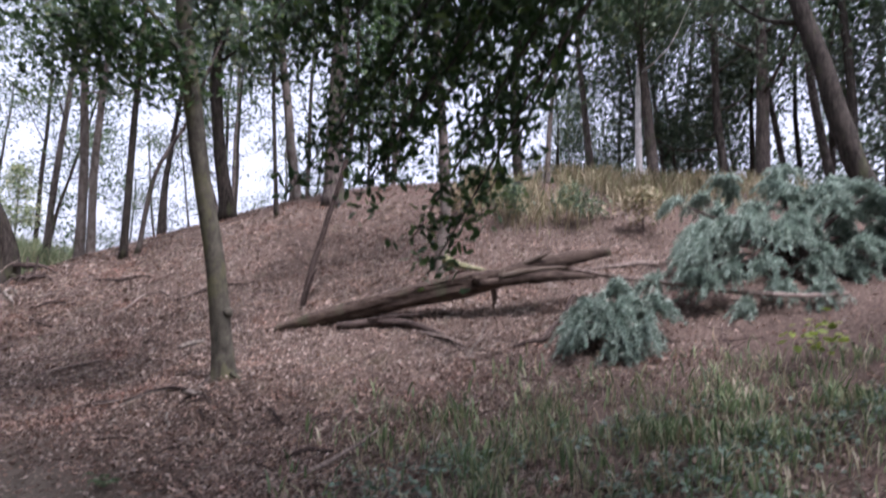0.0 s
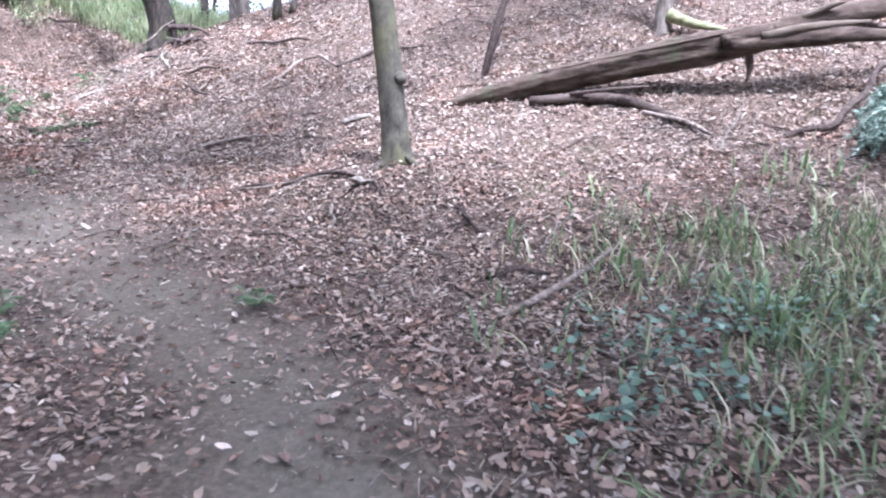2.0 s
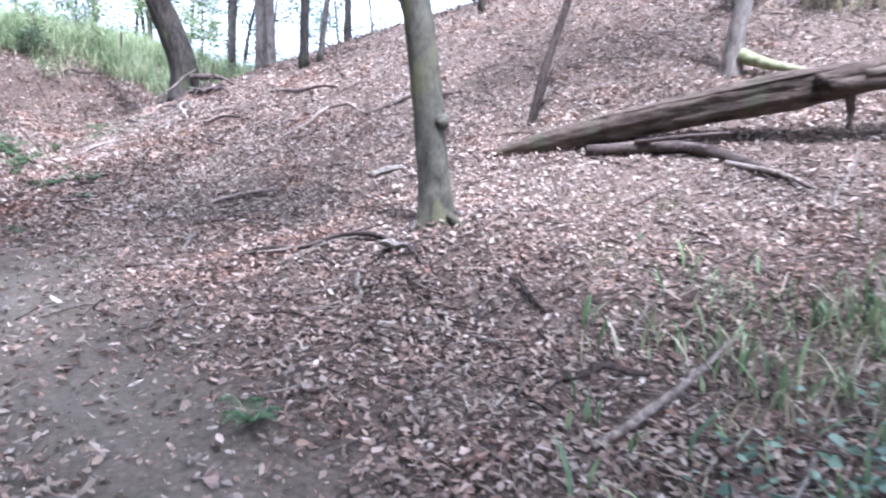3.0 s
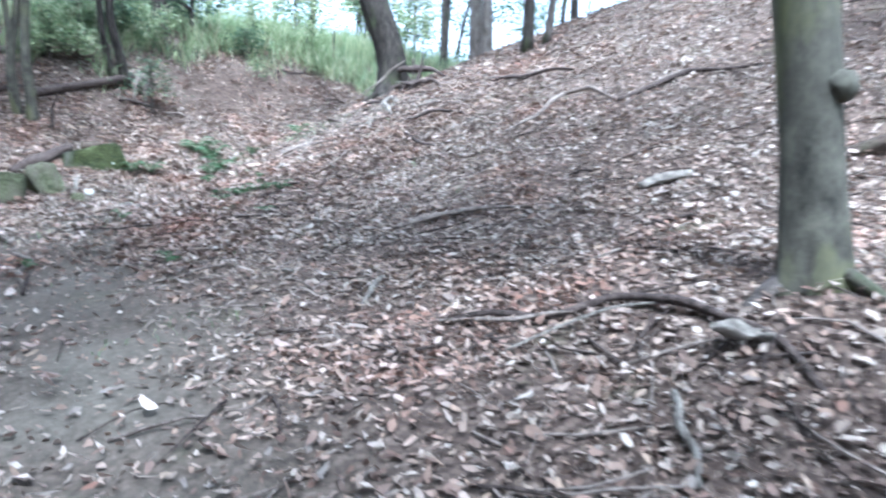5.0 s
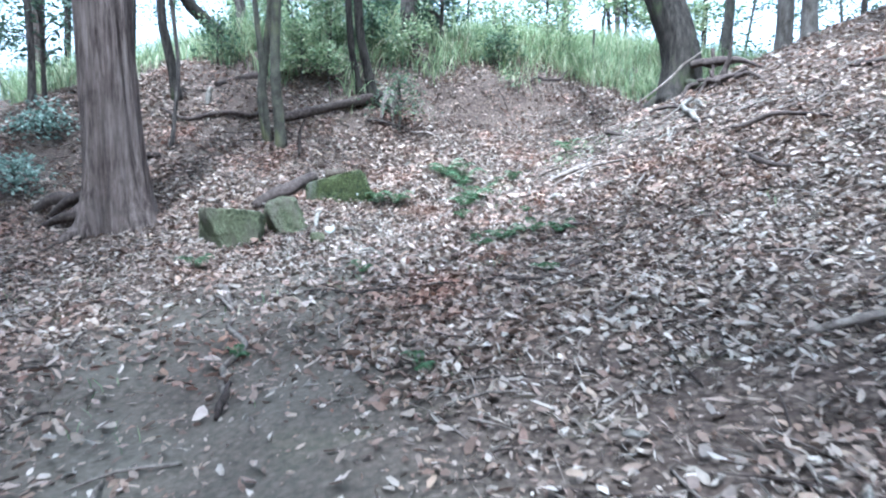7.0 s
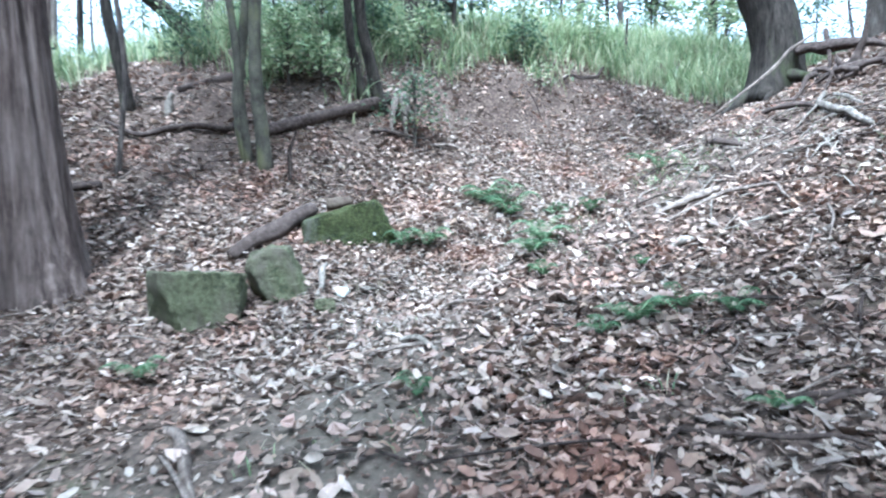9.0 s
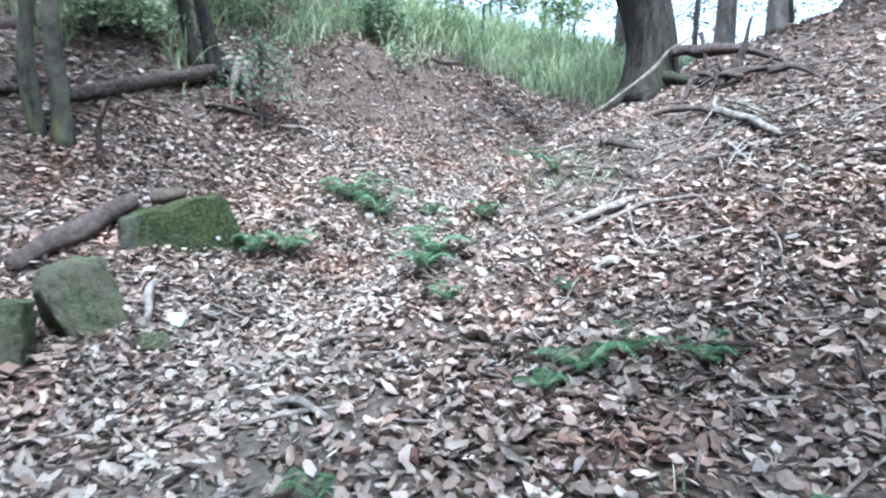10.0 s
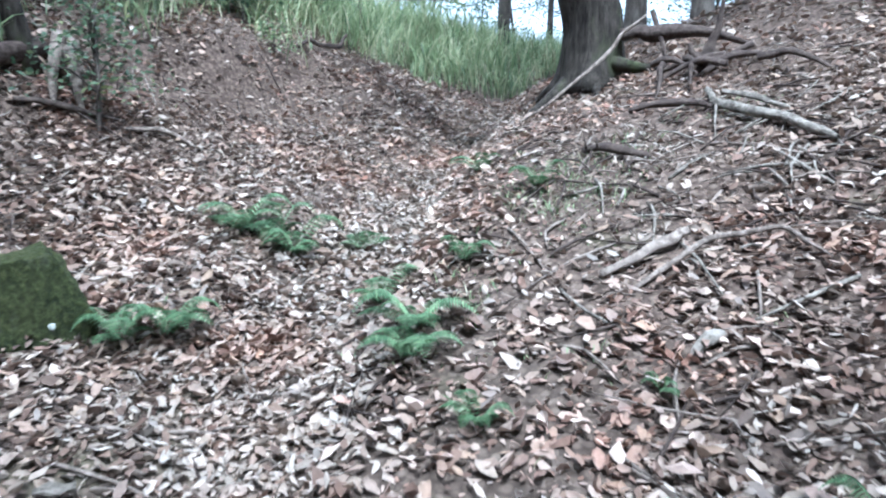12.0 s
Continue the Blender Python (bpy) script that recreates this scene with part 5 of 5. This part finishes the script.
# ---- ferns and small plants ----
def fern(x, y, n, length, seed, label="green fern growing through leaf litter", upright=1.15, material="fern"):
    r = np.random.default_rng(seed)
    b = on_land(x, y)
    ob = thing("fern", b, label, "fern", "ferns by the path")
    n, length = n + n // 3, length * 0.95
    for k in range(n):
        yaw = 6.28 * k / n + r.uniform(-0.4, 0.4)
        d, s = np.array((math.cos(yaw), math.sin(yaw), 0)), np.array((-math.sin(yaw), math.cos(yaw), 0))
        ln = length * r.uniform(0.5, 1.2)
        rise = upright * r.uniform(0.5, 1.4)
        verts, faces = [], []
        steps = 22
        for i in range(steps):
            u = (i + 1) / steps
            c = b + d * ln * u * 0.9 + np.array((0, 0, ln * rise * (1.5 * u - 1.25 * u * u) + 0.02))
            w = 0.3 * ln * math.sin(math.pi * min(1, 0.12 + u * 0.86)) ** 0.8
            for g in (-1, 1):
                k0 = len(verts)
                q = c + s * g * w + d * w * 0.35 - np.array((0, 0, w * 0.25))
                t = d * ln / steps * 0.32
                verts += [c - t, c + t, (c + q) / 2 + t * 1.2 + (0, 0, 0.004), q, (c + q) / 2 - t * 1.2 + (0, 0, 0.004)]
                faces.append((k0, k0 + 1, k0 + 2, k0 + 3, k0 + 4) if g > 0 else (k0 + 4, k0 + 3, k0 + 2, k0 + 1, k0))
        part("frond", (np.array(verts), faces), M[material], ob, smooth=False)
    return ob


for k, (x, y, n, ln) in enumerate(((-11.78, 12.42, 7, 0.36), (-11.4, 12.4, 7, 0.36), (-11.6, 12.55, 5, 0.3), (-11.15, 12.85, 4, 0.26), (-10.2, 11.58, 8, 0.3), (-10.12, 11.36, 7, 0.26), (-10.58, 11.98, 6, 0.26), (-10.17, 12.12, 5, 0.2), (-9.7, 11.0, 5, 0.16), (-9.14, 11.33, 4, 0.12), (-8.72, 10.65, 7, 0.24), (-8.55, 10.85, 5, 0.2), (-8.28, 10.85, 6, 0.2), (-8.8, 10.45, 4, 0.16),
                                  (-11.4, 11.09, 6, 0.26), (-11.31, 11.26, 6, 0.24), (-9.09, 9.44, 5, 0.13), (-10.6, 13.6, 5, 0.3), (-10.0, 12.9, 5, 0.22), (-7.1, 8.55, 4, 0.13), (-8.2, 8.05, 4, 0.12), (-10.4, 8.55, 4, 0.2), (-2.9, 5.9, 5, 0.2), (-4.0, 5.0, 5, 0.22), (-4.3, 5.35, 4, 0.18), (-7.7, 10.1, 4, 0.16))):
    fern(x, y, n, ln, 300 + k)

fresh = thing("seedling", on_land(4.2, 7.6), "fresh yellow-green leafy seedling on the slope", "seedling")
r = np.random.default_rng(12)
part("stem", tube([on_land(4.2, 7.6), on_land(4.2, 7.6, 0.25), on_land(4.25, 7.65, 0.45)], [0.008, 0.006, 0.003], 5, 0.1), M["grass"], fresh)
fc = on_land(4.2, 7.6, 0.4) + r.normal(0, 1, (34, 3)) * np.array((0.2, 0.15, 0.12))
al, ac, nor = frames_for(34, r, 0.4)
part("leaf_cluster", leaves(fc, np.full(34, 0.13), np.full(34, 0.08), al, ac, nor, 0.1), M["lime"], fresh, smooth=False)


# ---- grasses ----
def scatter(n, xlo, xhi, ylo, yhi, keep, r):
    x, y = r.uniform(xlo, xhi, n), r.uniform(ylo, yhi, n)
    k = keep(x, y) > r.uniform(0, 1, n)
    x, y = x[k], y[k]
    return np.stack([x, y, land(x, y) - 0.01], 1)


def clumpy(x, y, seed, f=2.2, cut=0.0):
    return np.clip((wob(x * f, y * f, 0 * x, seed) - cut) * 2 + 0.5, 0, 1)


r = np.random.default_rng(50)
def glade(x, y):
    return np.exp(-(((x - 1.9) / 2.6) ** 2 + ((y - 6.6) / 1.5) ** 2) ** 1.3)


p = scatter(9000, -1.5, 5.5, 3.8, 9.2, lambda x, y: glade(x, y) * (0.2 + 0.8 * clumpy(x, y, 12, 2.9, 0.1)), r)
tagged(part("dry_grass", blades(p, r.uniform(0.08, 0.3, len(p)), r.uniform(0.005, 0.014, len(p)), r.uniform(0.3, 1.2, len(p)), r), M["straw"], smooth=False), "dead straw-coloured grass among the green blades", "dry grass", kind="stuff")
p = scatter(30000, -1.5, 5.5, 3.8, 9.2, lambda x, y: glade(x, y) * (0.08 + 0.92 * clumpy(x, y, 6, 4.4, 0.35)) * (0.3 + 0.7 * clumpy(x, y, 16, 1.6, 0.0)), r)
tagged(part("woodland_grass", blades(p, r.uniform(0.1, 0.32, len(p)), r.uniform(0.008, 0.028, len(p)), r.uniform(0.2, 0.8, len(p)), r), M["grass"], smooth=False), "patch of green and straw woodland grass by the path", "grass", kind="stuff")
p = scatter(14000, -2.2, 5.5, 2.2, 8.0, lambda x, y: np.clip((x + 1.0) / 1.5, 0, 1) * clumpy(x, y, 9, 3.1, 0.15) * 0.8, r)
tagged(part("sparse_grass", blades(p, r.uniform(0.08, 0.3, len(p)), r.uniform(0.006, 0.016, len(p)), r.uniform(0.3, 1.1, len(p)), r), M["grass"], smooth=False), "sparse tufts of grass through leaf litter", "grass", kind="stuff")
p = scatter(13000, -2.0, 5.0, 2.5, 7.0, lambda x, y: np.clip((x + 1.2) / 1.2, 0, 1) * clumpy(x, y, 14, 2.9, 0.05) * 0.8, r)
p[:, 2] += r.uniform(0.05, 0.16, len(p))
al, ac, nor = frames_for(len(p), r, 0.35)
s = r.uniform(0.025, 0.07, len(p))
tagged(part("ivy_cover", leaves(p, s, s * 0.9, al, ac, nor, 0.06, True), M["ivy"], smooth=False), "low blue-green ivy leaves over the ground", "ivy", kind="stuff")
def grass_edge(y):
    """How far east the bamboo grass of the bank comes."""
    return np.interp(y, (8.5, 9.4, 10.4, 11.0, 11.5, 12.5, 14.0, 15.0, 16.0, 17.4, 18.0, 18.6, 20.0), (-16.3, -16.3, -17.6, -16.0, -14.5, -14.35, -14.1, -13.85, -13.95, -13.65, -12.9, -11.8, -10.8))


def grassy(x, y):
    inside = grass_edge(y) - x
    return np.clip(inside / 1.1 + 0.25 + 0.35 * wob(x * 1.6, y * 1.6, 0 * x, 3), 0, 1) * clumpy(x, y, 21, 1.5, -0.25)


p = scatter(95000, -23, -10.4, 8.3, 26, grassy, r)
deep = np.clip((grass_edge(p[:, 1]) - p[:, 0]) / 2.2, 0, 1)
tagged(part("bamboo_grass", blades(p, r.uniform(0.1, 0.58, len(p)) * (1 + 0.75 * deep), r.uniform(0.008, 0.026, len(p)), r.uniform(0.15, 1.1, len(p)), r), M["sasa"], smooth=False), "thick pale green bamboo grass covering the bank", "bamboo grass", kind="stuff")
p = scatter(16000, -19, -10.8, 8.5, 24, lambda x, y: grassy(x, y) * clumpy(x, y, 27, 1.1, 0.2), r)
tagged(part("dry_grass", blades(p, r.uniform(0.2, 0.8, len(p)), r.uniform(0.006, 0.016, len(p)), r.uniform(0.3, 1.1, len(p)), r), M["straw"], smooth=False), "dead straw-coloured stalks among the bamboo grass", "dry grass", kind="stuff")
p = scatter(16000, 0.6, 8.5, 13.0, 19.5, lambda x, y: np.clip((y - 13.5) / 2.2, 0, 1) * clumpy(x, y, 31, 1.4, -0.1), r)
tagged(part("dry_grass", blades(p, r.uniform(0.25, 0.75, len(p)), r.uniform(0.012, 0.03, len(p)), r.uniform(0.2, 0.8, len(p)), r), M["straw"], smooth=False), "pale dry grass on the hill crest", "dry grass", kind="stuff")
p = scatter(2600, -10.5, -9.2, 11.3, 14.4, lambda x, y: np.exp(-(((x + 9.85) / 0.5) ** 2 + ((y - 12.9) / 1.5) ** 2)) * clumpy(x, y, 43, 2.4, 0.1), r)
tagged(part("sparse_grass", blades(p, r.uniform(0.03, 0.1, len(p)), r.uniform(0.003, 0.007, len(p)), r.uniform(0.5, 1.3, len(p)), r), M["grass"], smooth=False), "short mossy grass on the bare slope by the path", "grass", kind="stuff")
p = scatter(2600, -11.5, -5.5, 6.0, 13.5, lambda x, y: clumpy(x, y, 41, 1.9, 0.75) * 0.6, r)
tagged(part("sparse_grass", blades(p, r.uniform(0.05, 0.13, len(p)), r.uniform(0.004, 0.008, len(p)), r.uniform(0.3, 1.1, len(p)), r), M["grass"], smooth=False), "short mossy green tufts through leaf litter", "grass", kind="stuff")

# ---- twigs and leaf litter ----
r = np.random.default_rng(61)
p = scatter(3600, -16, 4, 2.5, 16, lambda x, y: 0.95 * np.exp(-3.0 * np.exp(-((track_distance(x, y) / 0.75) ** 2)) * (x > -10)), r)
geos = []
for q in p:
    yaw, ln = r.uniform(0, 6.28), r.uniform(0.12, 0.55)
    e = q[:2] + np.array((math.cos(yaw), math.sin(yaw))) * ln
    m = (q[:2] + e) / 2 + r.normal(0, 0.03, 2)
    rad = r.uniform(0.003, 0.009)
    geos.append(tube([on_land(q[0], q[1], 0.012), on_land(m[0], m[1], 0.03), on_land(e[0], e[1], 0.015)], [rad, rad, rad * 0.4], 4, 0.3))
tagged(part("twig_litter", joined(geos[::2]), M["stick"]), "thin dead twigs strewn through the leaf litter", "twigs", kind="stuff")
tagged(part("twig_litter", joined(geos[1::2]), M["darkstick"]), "thin dark dead twigs strewn through the leaf litter", "twigs", kind="stuff")


geos = []
for _ in range(130):
    x, y = r.normal(-8.7, 0.75), r.normal(13.1, 0.8)
    yaw, ln, rad = r.uniform(0, 6.28), r.uniform(0.1, 0.5), r.uniform(0.003, 0.01)
    e = (x + math.cos(yaw) * ln, y + math.sin(yaw) * ln)
    m = ((x + e[0]) / 2 + r.normal(0, 0.03), (y + e[1]) / 2 + r.normal(0, 0.03))
    geos.append(tube([on_land(x, y, 0.012), on_land(m[0], m[1], 0.035), on_land(e[0], e[1], 0.02)], [rad, rad, rad * 0.4], 5, 0.2))
tagged(part("twig_litter", joined(geos[::2]), M["darkstick"]), "dark dead twigs heaped below the oak", "twigs", kind="stuff")
tagged(part("twig_litter", joined(geos[1::2]), M["greystick"]), "grey dead twigs heaped below the oak", "twigs", kind="stuff")


def litter(name, n, box, keep, material, label, lo, hi, seed, lift=0.03, simple=False):
    r = np.random.default_rng(seed)
    p = scatter(n, *box, keep, r)
    p[:, 2] += 0.012 + np.abs(r.normal(0, lift, len(p))) * 0.55
    al, ac, nor = frames_for(len(p), r, 0.5)
    s = r.uniform(lo, hi, len(p)) * np.interp(p[:, 0], (-8.0, -5.0), (0.86, 0.7))
    ob = part(name, leaves(p, s, s * r.uniform(0.3, 0.56, len(p)), al, ac, nor, r.normal(0.2, 0.6, len(p)), simple), M[material], smooth=False)
    return tagged(ob, label, "leaf litter", kind="stuff")


def bare(x, y):
    d = track_distance(x, y)
    return 1 - (0.72 + 0.26 * clumpy(x, y, 57, 2.6, 0.0)) * np.exp(-((d / path_width(x)) ** 2)) * np.clip((x + 10.7) / 1.0, 0, 1)


def open_ground(x, y):
    return (1 - 0.85 * np.exp(-(((x + 9.6) / 0.7) ** 2 + ((y - 12.8) / 1.5) ** 2))) * (1 - 0.6 * np.exp(-(((x + 13.5) / 0.22) ** 2 + ((y - 14.5) / 0.6) ** 2))) * (1 - 0.6 * np.exp(-(((x - 1.4) / 2.2) ** 2 + ((y - 7.0) / 1.0) ** 2) ** 1.5))


def patchy(x, y):
    lo = np.interp(x, (-9.0, -6.0), (0.5, 0.28))
    return lo + (1 - lo) * clumpy(x, y, 96, 3.0, -0.05)


for k in range(3):
    litter("leaf_litter", 56000, (-13.5, 3.5, 2.0, 12.5), lambda x, y: bare(x, y) * open_ground(x, y) * (0.3 + 0.7 * clumpy(x, y, 71 + k, 0.9, 0.0)) * patchy(x, y), "litter", "dry brown and tan oak leaves covering the ground", 0.035, 0.1, 80 + k, simple=True)
litter("leaf_litter", 52000, (-16.5, 2.0, 11.5, 18.5), lambda x, y: open_ground(x, y) * patchy(x, y) * (0.4 + 0.6 * clumpy(x, y, 79, 0.9, -0.1)), "litter", "dry brown and tan oak leaves on the slopes by the path", 0.05, 0.11, 84, simple=True)
litter("leaf_litter", 60000, (-18.5, -12.0, 6.5, 18.0), lambda x, y: open_ground(x, y) * (0.25 + 0.75 * clumpy(x, y, 78, 0.9, 0.0)) * patchy(x, y), "litter", "dry brown oak leaves covering the bank", 0.055, 0.12, 87, simple=True)
for k in range(1):
    litter("leaf_litter", 50000, (-24.0, 9.0, -4.0, 21.0), lambda x, y: bare(x, y) * open_ground(x, y) * (0.6 + 0.4 * clumpy(x, y, 75 + k, 0.9)), "litter", "dry brown and tan oak leaves covering the slopes", 0.06, 0.13, 85 + k, simple=True)
litter("leaf_litter", 19000, (-12.6, -6.8, 8.3, 12.8), lambda x, y: bare(x, y) * open_ground(x, y) * (0.25 + 0.75 * clumpy(x, y, 73, 1.3, 0.0)), "litter", "large curled oak leaves heaped along the path", 0.05, 0.12, 92)
litter("leaf_litter", 16000, (-5.5, 1.0, 4.2, 9.5), lambda x, y: bare(x, y) * open_ground(x, y) * 0.9, "litter", "curled oak leaves heaped beside the path", 0.045, 0.1, 93, simple=True)
litter("leaf_crumbs", 44000, (-13.5, 3.0, 3.0, 13.5), lambda x, y: 0.5 + 0.5 * bare(x, y), "litter", "fine broken leaf fragments over the ground", 0.012, 0.04, 88, 0.012, True)
litter("leaf_litter", 26000, (-13.5, -6.0, 8.0, 14.8), lambda x, y: bare(x, y) * open_ground(x, y), "litter", "small broken dry leaves filling the gaps in the litter", 0.03, 0.07, 95, simple=True)
litter("pale_leaf_drift", 52000, (-13.0, -9.0, 8.5, 18.0), lambda x, y: np.exp(-((track_distance(x, y) / 0.42) ** 2)) * np.clip((-9.5 - x) / 0.9, 0, 1) * 0.9, "palelitter", "drift of pale bleached leaves along the path", 0.045, 0.11, 90)
litter("pale_leaf_litter", 9000, (-13.5, 1.0, 3.0, 13.5), lambda x, y: 0.75 * bare(x, y), "palelitter", "scattered pale bleached leaves", 0.04, 0.1, 91)
# sunlight on the hill put into the colour: an extra layer of pale leaves
litter("pale_leaf_litter", 36000, (-7.0, 4.5, 9.3, 16.5), lambda x, y: 0.25 + 0.75 * clumpy(x, y, 53, 1.1, 0.0), "palelitter", "pale leaves on the open hillside, their paleness standing in for sunlight", 0.05, 0.1, 94, simple=True)

r = np.random.default_rng(101)
p = scatter(34000, -14.5, 2.5, 4.0, 15.5, lambda x, y: bare(x, y) ** 2 * (0.1 + 0.9 * clumpy(x, y, 58, 1.7, 0.3)), r)
p[:, 2] += 0.03 + np.abs(r.normal(0, 0.02, len(p)))
al, ac, nor = frames_for(len(p), r, 0.75)
s = r.uniform(0.05, 0.15, len(p))
tagged(part("stalk_litter", leaves(p, s, np.full(len(p), 0.0045), al, ac, nor, r.normal(0, 0.25, len(p)), True), M["palelitter"], smooth=False), "thin dead stalks and grass stems through the leaf litter", "dead stalks", kind="stuff")
p = scatter(9000, -10.6, -8.6, 11.4, 14.2, lambda x, y: np.clip(np.exp(-(((x + 9.75) / 0.28) ** 2 + ((y - 12.75) / 0.4) ** 2)) + 0.7 * clumpy(x, y, 59, 2.7, 0.75), 0, 1), r)
tagged(part("moss_patch", blades(p, r.uniform(0.012, 0.045, len(p)), r.uniform(0.004, 0.008, len(p)), r.uniform(0.4, 1.3, len(p)), r), M["grass"], smooth=False), "low green moss patches on the bare slope", "moss", kind="stuff")

# ---- single leaves lying on top along the path ----
def single_leaf_material():
    m, n, l, b = node_material("single_leaf", 0.6, 0.35)
    info = n.new("ShaderNodeObjectInfo")
    col = ramp_node(n, l, info.outputs["Random"], [(0.0, (0.13, 0.085, 0.066)), (0.35, (0.27, 0.19, 0.155)), (0.65, (0.4, 0.31, 0.26)), (0.9, (0.52, 0.43, 0.37)), (1.0, (0.24, 0.13, 0.095))]).outputs[0]
    vein = noise_node(n, l, 60, 3)
    col = mix_node(n, l, 0.5, col, ramp_node(n, l, vein.outputs[0], [(0.3, (0.5, 0.5, 0.5)), (0.7, (1, 1, 1))]).outputs[0], "MULTIPLY")
    l.new(col, b.inputs["Base Color"])
    return m


leaf_mat = single_leaf_material()
r = np.random.default_rng(99)
shapes = []
for k in range(10):
    ln = 0.055 + 0.006 * k
    v, f = leaves(np.zeros((1, 3)), np.array([ln]), np.array([ln * (0.4 + 0.025 * k)]), np.array([[1.0, 0, 0]]), np.array([[0, 1.0, 0]]), np.array([[0, 0, 1.0]]), 0.7 * math.sin(k * 1.7) + 0.25)
    me = bpy.data.meshes.new("leaf")
    me.from_pydata((v + 0.01 * k * np.sin(v * 60 + k) * np.array((0.1, 0.1, 0.35))).tolist(), [], f.tolist())
    me.materials.append(leaf_mat)
    shapes.append(me)
for k in range(290):
    d = r.uniform(0, 1)
    if k % 2:
        x, y = r.uniform(-10.6, -8.2), r.uniform(9.3, 11.6)
    else:
        u = r.uniform(2.2, 8.0)
        a, b = TRACK[int(u)], TRACK[int(u) + 1]
        x, y = a + (b - a) * (u % 1) + r.normal(0, 0.55, 2)
    ob = new("leaf", shapes[k % 10])
    ob.parent = ground
    ob.location = on_land(x, y, 0.03 + 0.02 * d)
    ob.rotation_euler = (r.normal(0, 0.35), r.normal(0, 0.35), r.uniform(0, 6.28))
